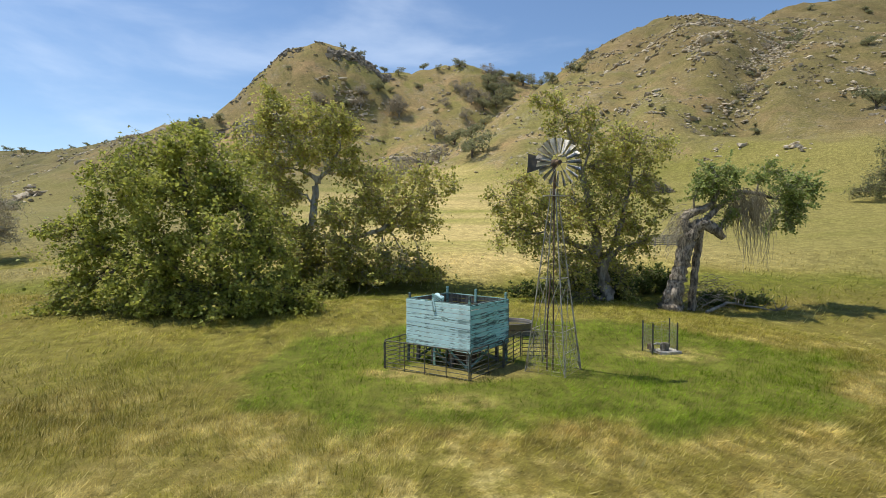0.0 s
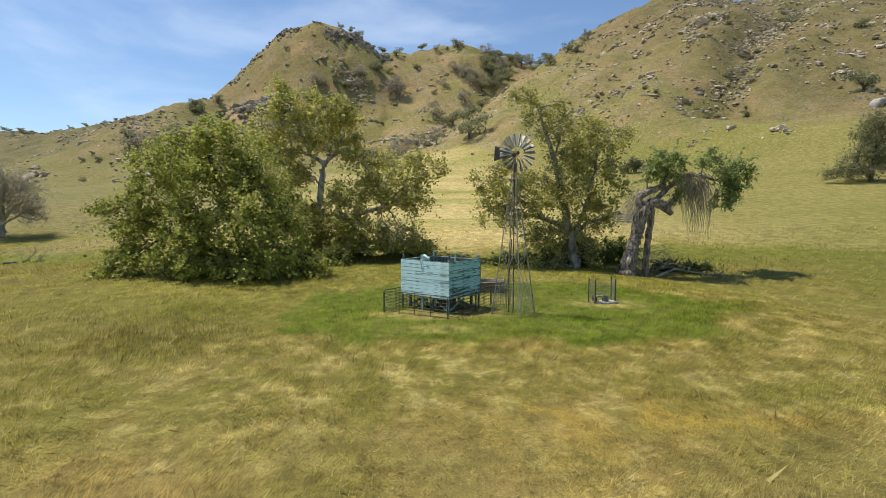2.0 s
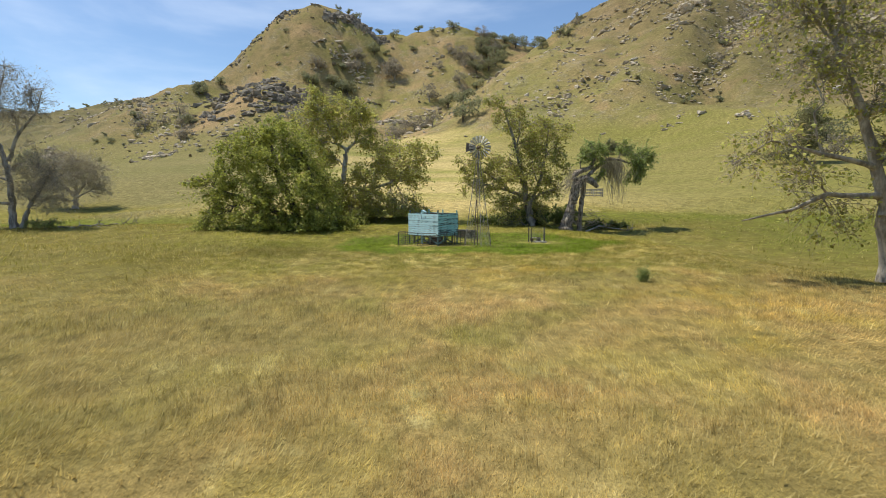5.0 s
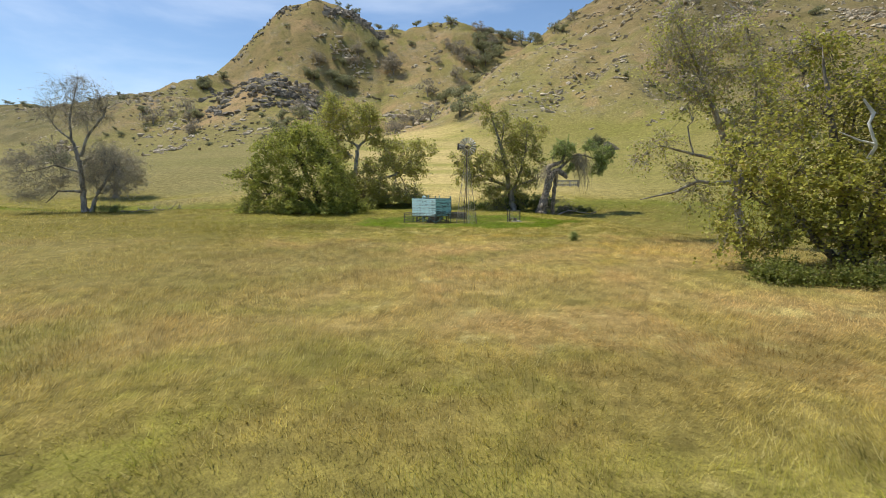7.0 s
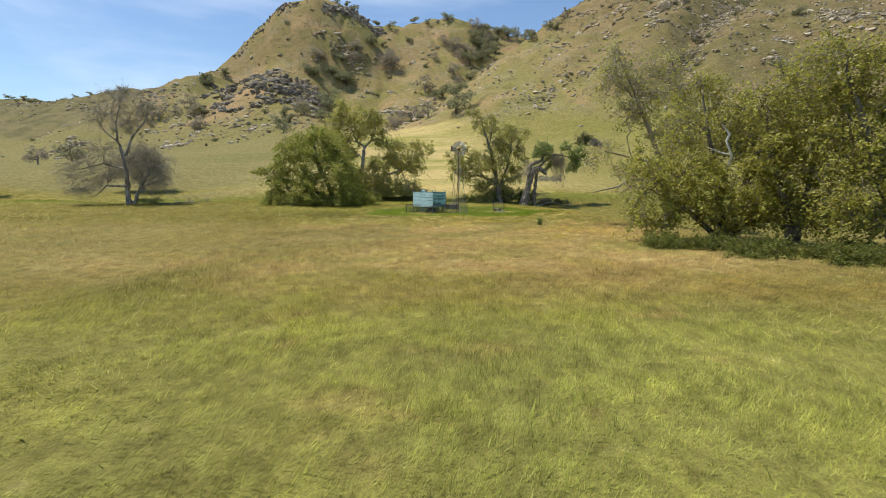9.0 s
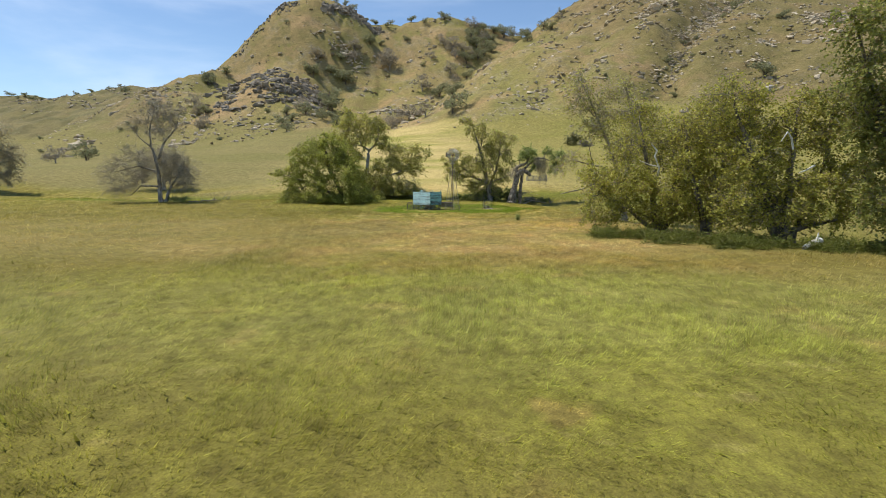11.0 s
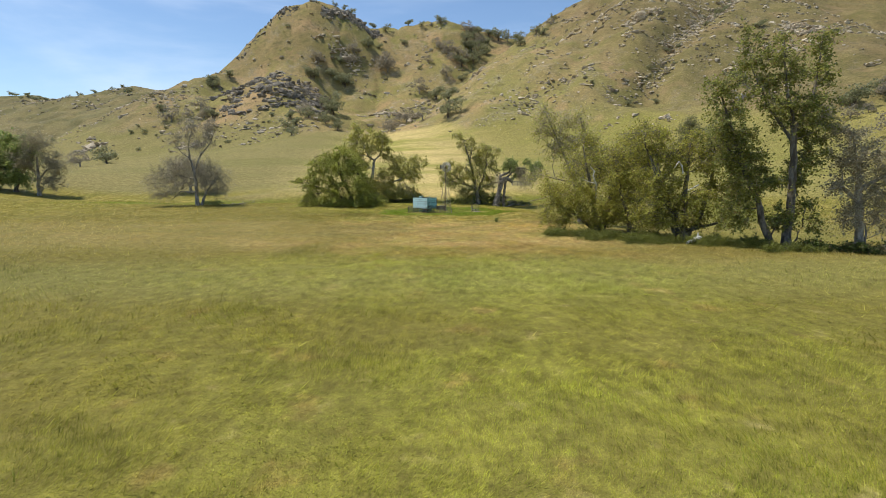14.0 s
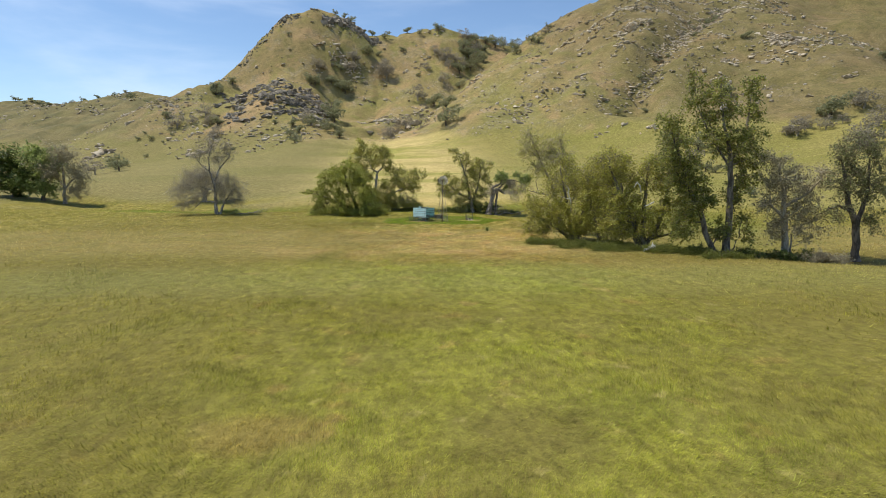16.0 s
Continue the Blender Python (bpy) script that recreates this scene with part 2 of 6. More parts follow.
    c = g.mix(g.step(away, 27.0, 36.0), c, hill)
    tuft = g.math("ADD", 0.84, g.math("MULTIPLY", g.step(g.noise(3.4, 3, shift=19.0), 0.30, 0.70), 0.32))
    # tussocks: their self-shadow painted in as darker clumps, and paler, dry ones
    low = g.math("SUBTRACT", 1.0, g.step(g.z, 0.7, 2.0, 0.75))
    tussock = g.noise(1.5, 6, (1.2, 0.65, 1), rough=0.7, shift=201.0)
    c = g.mix(g.math("MULTIPLY", g.math("SUBTRACT", 1.0, g.step(tussock, 0.38, 0.52)), g.math("MULTIPLY", low, 0.62)), c, g.tint(c, 0.46))
    c = g.mix(g.math("MULTIPLY", g.step(tussock, 0.54, 0.68, 0.55), low), c, g.tint(c, 1.38))
    return g.tint(c, g.math("MULTIPLY", tuft, g.math("ADD", 0.80, g.math("MULTIPLY", g.step(fine, 0.3, 0.7), 0.4))))


def ground_material():
    g = Graph("grassland")
    c = g.tint(land_color(g), g.math("MULTIPLY", g.math("ADD", 0.70, g.math("MULTIPLY", g.noise(7.0, 4), 0.55)), g.math("ADD", 0.68, g.step(g.noise(24.0, 4, rough=0.65, shift=3.0), 0.32, 0.70, 0.85))))
    # thatch and soil between the meadow's blades, darkened for the shade in the gaps
    low = g.math("SUBTRACT", 1.0, g.step(g.z, 0.9, 2.2))
    thatch_shade = g.math("MULTIPLY", g.math("MULTIPLY", g.oval(0, -36, 74, 72, g.noise(0.05, 2), 0.25), low), 0.5)
    c = g.mix(thatch_shade, c, g.mix(g.noise(2.5, 4, shift=8.0), (0.095, 0.08, 0.025), (0.24, 0.185, 0.06)))
    lumps = g.math("ADD", g.math("MULTIPLY", g.noise(0.5, 6, rough=0.65), 1.0), g.math("MULTIPLY", g.noise(11.0, 5, rough=0.65), 0.16))
    return g.surface(c, 0.95, bump=lumps, depth=0.3, spec=0.1)


def blade_material():
    g = Graph("grass_blades")
    r = g.geo.outputs["Random Per Island"]
    c = g.tint(land_color(g), g.math("ADD", 1.0, g.math("MULTIPLY", r, 1.2)))
    dry = g.math("SUBTRACT", 1.0, g.step(g.math("ADD", g.y, g.math("MULTIPLY", g.noise(0.07, 3, shift=14.0), 24.0)), -34.0, -50.0, 0.75))
    heads = g.math("MULTIPLY", g.step(r, 0.72, 0.95, 0.55), dry)
    yard = g.oval(2.8, 3.4, 12.2, 8.2, g.noise(0.28, 4, (1.2, 0.7, 1), shift=31.0), 0.15)
    c = g.mix(g.math("MULTIPLY", heads, g.math("SUBTRACT", 1.0, g.math("MULTIPLY", yard, 0.8))), c, (0.78, 0.66, 0.32))
    return g.surface(c, 0.75, glow=0.5, spec=0.15)


def leaf_material(name, dark, light, dry, amount=0.2):
    g = Graph(name)
    r = g.geo.outputs["Random Per Island"]
    c = g.mix(r, dark, light)
    c = g.mix(g.step(g.noise(0.55, 3), 0.48, 0.72, 0.8), c, light)
    c = g.mix(g.step(g.math("FRACT", g.math("MULTIPLY", r, 17.3)), 1.0 - amount - 0.04, 1.0 - amount + 0.04), c, dry)
    return g.surface(c, 0.5, glow=0.5, spec=0.35)


def bark_material(name, a, b, scale=2.5):
    g = Graph(name)
    n = g.noise(scale, 5, (1, 1, 0.35), 0.65)
    c = g.mix(g.step(n, 0.38, 0.64), a, b)
    return g.surface(c, 0.9, bump=g.noise(scale * 4, 5, (1, 1, 0.3), 0.7), depth=0.03)


def rock_material(name, deep, light, lichen):
    g = Graph(name)
    r = g.geo.outputs["Random Per Island"]
    c = g.mix(r, deep, light)
    c = g.mix(g.step(g.noise(0.9, 5), 0.54, 0.70, 0.7), c, lichen)
    c = g.mix(g.step(g.noise(0.35, 4, shift=9.0), 0.56, 0.72, 0.6), c, (0.30, 0.22, 0.13))
    return g.surface(c, 0.95, bump=g.noise(1.6, 6, rough=0.7), depth=0.18, spec=0.2)


def paint_wood(name, paint, bare, worn):
    """Old paint on boards, flaked along the grain."""
    g = Graph(name)
    info = g.tree.nodes.new("ShaderNodeObjectInfo")
    r = info.outputs["Random"]
    along_grain = g.noise(3.0, 6, (0.6, 6.0, 6.0), 0.72, local=True)
    blot = g.noise(1.1, 4, (0.7, 1, 1.2), shift=4.0)
    flake = g.math("ADD", g.math("MULTIPLY", along_grain, 0.6), g.math("MULTIPLY", blot, 0.4))
    flake = g.math("ADD", flake, g.math("MULTIPLY", g.math("SUBTRACT", r, 0.5), 0.10))
    c = g.tint(paint, g.math("ADD", 0.75, g.math("MULTIPLY", g.noise(2.2, 5), 0.5)))
    c = g.mix(g.step(g.noise(2.0, 5, (0.5, 5.0, 5.0), 0.65, local=True, shift=60.0), 0.48, 0.68, 0.5), c, (0.58, 0.70, 0.69))
    stain = g.noise(1.3, 5, (0.5, 2.2, 2.2), 0.66, local=True, shift=21.0)
    stain = g.math("ADD", stain, g.math("MULTIPLY", g.math("SUBTRACT", r, 0.5), 0.22))
    c = g.mix(g.step(stain, worn + 0.02, worn + 0.14, 0.7), c, bare)
    c = g.mix(g.step(flake, worn, worn + 0.06), c, bare)
    return g.surface(c, 0.85, bump=g.math("ADD", along_grain, g.math("MULTIPLY", g.step(flake, worn, worn + 0.06), -0.5)), depth=0.006)


def metal_material(name, a, b, rough=0.5, metal=0.8):
    g = Graph(name)
    c = g.mix(g.step(g.noise(5.0, 5), 0.45, 0.65), a, b)
    return g.surface(c, g.math("ADD", rough, g.math("MULTIPLY", g.noise(14.0, 3), 0.2)), metal, bump=g.noise(30.0, 3), depth=0.002)


M_GROUND, M_BLADE = ground_material(), blade_material()
M_ROCK = rock_material("sandy_rock", (0.28, 0.23, 0.16), (0.62, 0.53, 0.40), (0.20, 0.17, 0.12))
M_ROCK_DARK = rock_material("dark_rock", (0.13, 0.115, 0.095), (0.38, 0.33, 0.26), (0.10, 0.09, 0.075))
M_ROCK_GREY = rock_material("grey_rock", (0.30, 0.27, 0.24), (0.46, 0.42, 0.38), (0.22, 0.20, 0.175))
M_LEAF_A = leaf_material("sycamore_leaves", (0.16, 0.19, 0.031), (0.54, 0.55, 0.12), (0.46, 0.42, 0.14), 0.06)
M_LEAF_B = leaf_material("thin_leaves", (0.25, 0.255, 0.055), (0.68, 0.65, 0.175), (0.46, 0.36, 0.16), 0.14)
M_LEAF_C = leaf_material("bright_leaves", (0.16, 0.21, 0.05), (0.43, 0.50, 0.17), (0.42, 0.40, 0.16), 0.08)
M_LEAF_Y = leaf_material("yellow_green_leaves", (0.21, 0.215, 0.035), (0.60, 0.57, 0.12), (0.46, 0.37, 0.14), 0.12)
M_LEAF_D = leaf_material("oak_leaves", (0.15, 0.165, 0.07), (0.32, 0.32, 0.15), (0.26, 0.22, 0.12), 0.15)
M_LEAF_G = leaf_material("grey_twigs", (0.28, 0.245, 0.155), (0.52, 0.47, 0.31), (0.40, 0.33, 0.20), 0.2)
M_LEAF_H = leaf_material("hill_oak_leaves", (0.17, 0.18, 0.09), (0.33, 0.34, 0.185), (0.27, 0.24, 0.14), 0.15)
M_LEAF_W = leaf_material("winter_oak_twigs", (0.20, 0.17, 0.125), (0.36, 0.32, 0.25), (0.28, 0.25, 0.17), 0.3)
M_LEAF_T = leaf_material("tall_tree_leaves", (0.12, 0.14, 0.03), (0.43, 0.435, 0.115), (0.34, 0.26, 0.1), 0.1)
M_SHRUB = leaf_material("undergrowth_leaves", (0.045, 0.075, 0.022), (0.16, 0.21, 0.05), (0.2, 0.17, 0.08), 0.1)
M_WEED = leaf_material("bank_weed_leaves", (0.10, 0.125, 0.024), (0.28, 0.30, 0.06), (0.26, 0.24, 0.09), 0.12)
M_BARK = bark_material("pale_bark", (0.22, 0.19, 0.15), (0.62, 0.58, 0.50))
M_BLEACHED = bark_material("bleached_wood", (0.55, 0.52, 0.47), (0.82, 0.80, 0.75))
M_BARK_DARK = bark_material("dark_bark", (0.06, 0.05, 0.04), (0.19, 0.155, 0.12))
M_BARK_DEAD = bark_material("dead_bark", (0.10, 0.082, 0.066), (0.42, 0.36, 0.29), 6.0)
M_BARK_MID = bark_material("brown_bark", (0.09, 0.075, 0.06), (0.29, 0.255, 0.205))
M_BARK_TWIG = bark_material("pale_twigs", (0.24, 0.205, 0.155), (0.54, 0.47, 0.37))
M_BARK_GREY = bark_material("grey_bark", (0.15, 0.13, 0.105), (0.42, 0.38, 0.32))
# hut front paint lightened for sun; side paint darkened for shade and more worn
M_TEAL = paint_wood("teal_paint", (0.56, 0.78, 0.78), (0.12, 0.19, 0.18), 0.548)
M_TEAL_DARK = paint_wood("teal_paint_shaded_worn", (0.32, 0.63, 0.61), (0.06, 0.10, 0.095), 0.515)
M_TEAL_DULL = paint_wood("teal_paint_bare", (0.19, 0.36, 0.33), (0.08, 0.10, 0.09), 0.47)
M_TIMBER = bark_material("old_timber", (0.09, 0.08, 0.07), (0.26, 0.23, 0.19), 4.0)
M_PIPE = metal_material("painted_pipe", (0.085, 0.092, 0.08), (0.15, 0.12, 0.09), 0.55, 0.3)
M_GALV = metal_material("galvanized_steel", (0.40, 0.38, 0.33), (0.24, 0.20, 0.15), 0.5, 0.4)
M_WHEEL = metal_material("wheel_steel", (0.84, 0.82, 0.77), (0.66, 0.62, 0.55), 0.5, 0.1)
M_VANE = metal_material("vane_steel", (0.20, 0.19, 0.18), (0.30, 0.25, 0.20), 0.55, 0.6)
M_RUST = metal_material("rusty_steel", (0.12, 0.085, 0.065), (0.22, 0.15, 0.10), 0.75, 0.3)
M_PALE_BOARD = bark_material("bleached_boards", (0.30, 0.27, 0.22), (0.56, 0.52, 0.45), 4.0)
M_CONCRETE = bark_material("concrete", (0.34, 0.32, 0.28), (0.52, 0.49, 0.43), 6.0)
g = Graph("trough_water")
M_WATER = g.surface((0.03, 0.035, 0.025), 0.08, bump=g.noise(8.0, 2), depth=0.004, spec=0.5)


# ---------------------------------------------------------------- terrain
def lattice(ix, iy, seed):
    h = (ix * 374761393 + iy * 668265263 + seed * 974634777) & 0xFFFFFFFF
    h = ((h ^ (h >> 13)) * 1274126177) & 0xFFFFFFFF
    return ((h ^ (h >> 16)) & 0xFFFF) / 65535.0


def value_noise(x, y, size, seed):
    """Smooth noise from -1 to 1 with lumps of about the given size in metres."""
    x, y = np.asarray(x, float) / size, np.asarray(y, float) / size
    ix, iy = np.floor(x).astype(np.int64), np.floor(y).astype(np.int64)
    u, v = x - ix, y - iy
    u, v = u * u * (3 - 2 * u), v * v * (3 - 2 * v)
    a, b = lattice(ix, iy, seed), lattice(ix + 1, iy, seed)
    c, d = lattice(ix, iy + 1, seed), lattice(ix + 1, iy + 1, seed)
    return 2 * ((a * (1 - u) + b * u) * (1 - v) + (c * (1 - u) + d * u) * v) - 1


def along(x, y, line):
    """Distance to a line through points (x, y, z), and the height of the line at the nearest place."""
    best, level = np.full(np.shape(x), 1e9), np.zeros(np.shape(x))
    for (ax, ay, az), (bx, by, bz) in zip(line, line[1:]):
        dx, dy = bx - ax, by - ay
        s = np.clip(((x - ax) * dx + (y - ay) * dy) / (dx * dx + dy * dy), 0, 1)
        d = np.hypot(x - ax - s * dx, y - ay - s * dy)
        level = np.where(d < best, az + s * (bz - az), level)
        best = np.minimum(best, d)
    return best, level


# slope, roundness and crest of each ridge
RIDGES = [
    (1.45, 16, [(-54, 476, 150), (-74, 450, 164), (-96, 440, 170), (-116, 440, 163), (-136, 438, 145)]),
    (0.66, 8, [(-136, 440, 140), (-158, 418, 104), (-168, 372, 88), (-176, 346, 81), (-193, 336, 72), (-205, 325, 59), (-214, 316, 51), (-226, 295, 37), (-240, 275, 29), (-262, 255, 20)]),
    (0.62, 14, [(-112, 390, 100), (-104, 325, 80), (-94, 285, 66), (-64, 228, 38), (-52, 200, 26)]),
    (0.78, 12, [(-56, 478, 154), (-17, 482, 156), (32, 480, 163), (63, 490, 160), (97, 505, 156), (150, 515, 154)]),
    (0.55, 8, [(4, 400, 98), (-8, 330, 62), (-22, 285, 46), (-30, 262, 38)]),
    (0.72, 18, [(132, 402, 132), (162, 390, 155), (190, 372, 165), (232, 372, 163), (275, 400, 174), (330, 450, 210), (420, 430, 210)]),
    (0.66, 10, [(132, 395, 130), (103, 340, 106), (71, 280, 83), (52, 240, 62), (44, 205, 44), (30, 190, 32)]),
    (0.70, 16, [(168, 372, 160), (158, 305, 132), (152, 262, 109), (136, 222, 72), (110, 190, 42)]),
    (0.62, 16, [(280, 395, 176), (246, 300, 136), (226, 245, 104), (228, 200, 84), (212, 150, 54), (190, 100, 34)]),
    (0.40, 20, [(-900, 800, 100), (-653, 720, 109), (-591, 700, 111), (-537, 690, 113), (-466, 650, 104), (-402, 600, 103), (-378, 610, 110), (-354, 620, 116), (-316, 600, 111), (-266, 560, 101)]),
]
CREEK = [(-260, 120, 0), (-106, 56, 0), (-50, 26, 0), (-12, 23, 0), (14, 21, 0), (23, 9, 0), (27, -15, 0), (33, -36, 0), (47, -47, 0), (110, -80, 0)]

# dry gullies cut into the hills: depth, width and line
GULLIES = [
    (9.0, 10.0, [(112, 172, 0), (127, 190, 0), (166, 236, 0), (212, 282, 0), (262, 335, 0)]),
    (6.0, 12.0, [(78, 468, 0), (46, 385, 0), (24, 305, 0), (-4, 262, 0), (-34, 236, 0)]),
    (3.0, 7.0, [(150, 330, 0), (112, 262, 0), (84, 205, 0)]),
    (3.0, 9.0, [(-62, 400, 0), (-66, 330, 0), (-48, 262, 0)]),
]


def height(x, y):
    """The lie of the land: a flat meadow, a shallow creek bed round it, a rising foot slope and the hills."""
    x, y = np.asarray(x, float), np.asarray(y, float)
    steep = 0.155 - 0.075 * np.clip((-x - 60) / 90, 0, 1)
    rise = steep * (y - 27 + 0.45 * np.clip(x - 40, 0, 160))
    foot = 4.0 * np.logaddexp(0, rise / 4.0)
    foot = np.where(foot > 0.02, foot, 0.02)
    fade = np.clip((y - 5 + 0.45 * np.clip(x - 40, 0, 160)) / 30, 0, 1)
    foot = foot * fade
    # the level flat beyond the creek
    foot = foot - 3.5 * np.exp(-(((y - 47) / 20) ** 2)) * np.clip((-x - 22) / 30, 0, 1) * np.clip((x + 130) / 40, 0, 1)
    total = np.exp((foot - 40) / 5.0)
    swell = 1 + 0.12 * value_noise(x, y, 60, 3)
    for slope, round_off, line in RIDGES:
        top = np.full(x.shape, -260.0)
        for a, b in zip(line, line[1:]):
            d, level = along(x, y, [a, b])
            d = d * swell
            top = np.maximum(top, level - slope * (np.sqrt(d * d + round_off ** 2) - round_off))
        total = total + np.exp((top - 40) / 5.0)
    z = np.where(total > 0, 40 + 5.0 * np.log(total), foot)
    rough = np.clip((z - 8) / 40, 0, 1)
    crease = 1 - np.abs(value_noise(x + 0.3 * y, y * 0.35, 17, 12))
    z = z + rough * (2.6 * value_noise(x, y, 46, 5) + 1.8 * value_noise(x, y, 17, 6) + 0.9 * value_noise(x, y, 7, 7) - 2.2 * np.clip(crease - 0.72, 0, 1) / 0.28)
    for depth, wide, line in GULLIES:
        d, _ = along(x, y, line)
        z = z - depth * np.exp(-((d + 1.5 * value_noise(x, y, 14, 11)) / wide) ** 2) * np.clip((z - 18) / 20, 0, 1)
    d, _ = along(x, y, CREEK)
    z = z - 0.7 * np.exp(-(d / 4.5) ** 2)
    return z + 0.10 * value_noise(x, y, 9, 8) + 0.05 * value_noise(x, y, 2.7, 9)


# ---------------------------------------------------------------- mesh helpers
def fast_mesh(name, verts, faces, material, smooth=False):
    """A mesh from an (n, 3) array and an (m, k) array of corners."""
    mesh = bpy.data.meshes.new(name)
    verts, faces = np.asarray(verts, np.float32), np.asarray(faces, np.int32)
    count, corners = faces.shape
    mesh.vertices.add(len(verts))
    mesh.vertices.foreach_set("co", verts.ravel())
    mesh.loops.add(count * corners)
    mesh.loops.foreach_set("vertex_index", faces.ravel())
    mesh.polygons.add(count)
    mesh.polygons.foreach_set("loop_start", np.arange(0, count * corners, corners, dtype=np.int32))
    mesh.polygons.foreach_set("loop_total", np.full(count, corners, np.int32))
    mesh.polygons.foreach_set("use_smooth", np.full(count, smooth))
    mesh.update(calc_edges=True)
    mesh.materials.append(material)
    return mesh


def part(name, mesh, parent, label="", m=None):
    ob = new(name, mesh)
    ob.parent = parent
    if m is not None:
        ob.matrix_basis = m
    return tagged(ob, label)


def thing(name, m, label, category, group="", kind=""):
    ob = new(name)
    ob.empty_display_size = 0.2
    ob.matrix_basis = m
    return tagged(ob, label, category, group, kind)


def bm_mesh(name, bm, material, smooth=False):
    mesh = bpy.data.meshes.new(name)
    bm.to_mesh(mesh)
    bm.free()
    mesh.materials.append(material)
    if smooth:
        mesh.polygons.foreach_set("use_smooth", np.full(len(mesh.polygons), True))
    return mesh


def board(name, size, material, bevel=0.006):
    """A board centred on the origin with worn edges."""
    bm = bmesh.new()
    bmesh.ops.create_cube(bm, size=1.0, matrix=Matrix.Diagonal((*size, 1)))
    if bevel:
        bmesh.ops.bevel(bm, geom=bm.edges[:], offset=bevel, segments=1, affect="EDGES")
    return bm_mesh(name, bm, material)


def between(a, b):
    """The pose of a bar along its own x from a to b, with its middle between them."""
    a, b = Vector(a), Vector(b)
    return Matrix.Translation((a + b) / 2) @ (b - a).to_track_quat("X", "Z").to_matrix().to_4x4()


def tube_arrays(points, radii, sides=6, closed=True):
    points = np.asarray(points, float)
    n = len(points)
    ahead = np.gradient(points, axis=0)
    ahead /= np.linalg.norm(ahead, axis=1)[:, None] + 1e-9
    side = np.cross(ahead, (0.31, 0.17, 0.93))
    weak = np.linalg.norm(side, axis=1) < 0.2
    side[weak] = np.cross(ahead[weak], (0.93, 0.1, 0.2))
    side /= np.linalg.norm(side, axis=1)[:, None] + 1e-9
    up = np.cross(side, ahead)
    a = np.linspace(0, 2 * math.pi, sides, endpoint=False)
    ring = np.cos(a)[None, :, None] * side[:, None] + np.sin(a)[None, :, None] * up[:, None]
    verts = (points[:, None] + ring * np.asarray(radii, float)[:, None, None]).reshape(-1, 3)
    i, j = np.meshgrid(np.arange(n - 1), np.arange(sides), indexing="ij")
    k = (j + 1) % sides
    faces = np.stack([i * sides + j, i * sides + k, (i + 1) * sides + k, (i + 1) * sides + j], -1).reshape(-1, 4)
    return verts, faces


class Heap:
    """Collects pieces of one mesh."""

    def __init__(self):
        self.verts, self.faces, self.count = [], [], 0

    def add(self, verts, faces):
        self.verts.append(verts)
        self.faces.append(faces + self.count)
        self.count += len(verts)

    def tube(self, points, radii, sides=6):
        self.add(*tube_arrays(points, radii, sides))

    def mesh(self, name, material, smooth=True):
        return fast_mesh(name, np.concatenate(self.verts), np.concatenate(self.faces), material, smooth)


def pipe(name, points, r, material, sides=8):
    h = Heap()
    h.tube(points, [r] * len(points), sides)
    return h.mesh(name, material)


# ---------------------------------------------------------------- ground
def spaced(near_low, near_high, step, mid_low, mid_high, mid_step, far):
    a = np.arange(near_low, near_high, step)
    lo, hi = np.arange(mid_low, near_low, mid_step), np.arange(near_high, mid_high, mid_step)
    out = np.geomspace(40, far, 14)
    return np.concatenate([mid_low - out[::-1], lo, a, hi, mid_high + out])


gx = spaced(-70, 90, 1.6, -640, 560, 3.2, 2600)
gy = spaced(-110, 60, 1.6, -140, 700, 3.2, 2600)
X, Y = np.meshgrid(gx, gy, indexing="xy")
Z = height(X, Y)
i, j = np.meshgrid(np.arange(len(gy) - 1), np.arange(len(gx) - 1), indexing="ij")
w = len(gx)
quads = np.stack([i * w + j, i * w + j + 1, (i + 1) * w + j + 1, (i + 1) * w + j], -1).reshape(-1, 4)
ground = new("ground", fast_mesh("ground", np.stack([X, Y, Z], -1).reshape(-1, 3), quads, M_GROUND, True))
tagged(ground, "grassy meadow, foot slope and dry olive-brown hills", "ground", kind="structure")


def land(x, y):
    return float(height(np.array([x]), np.array([y]))[0])


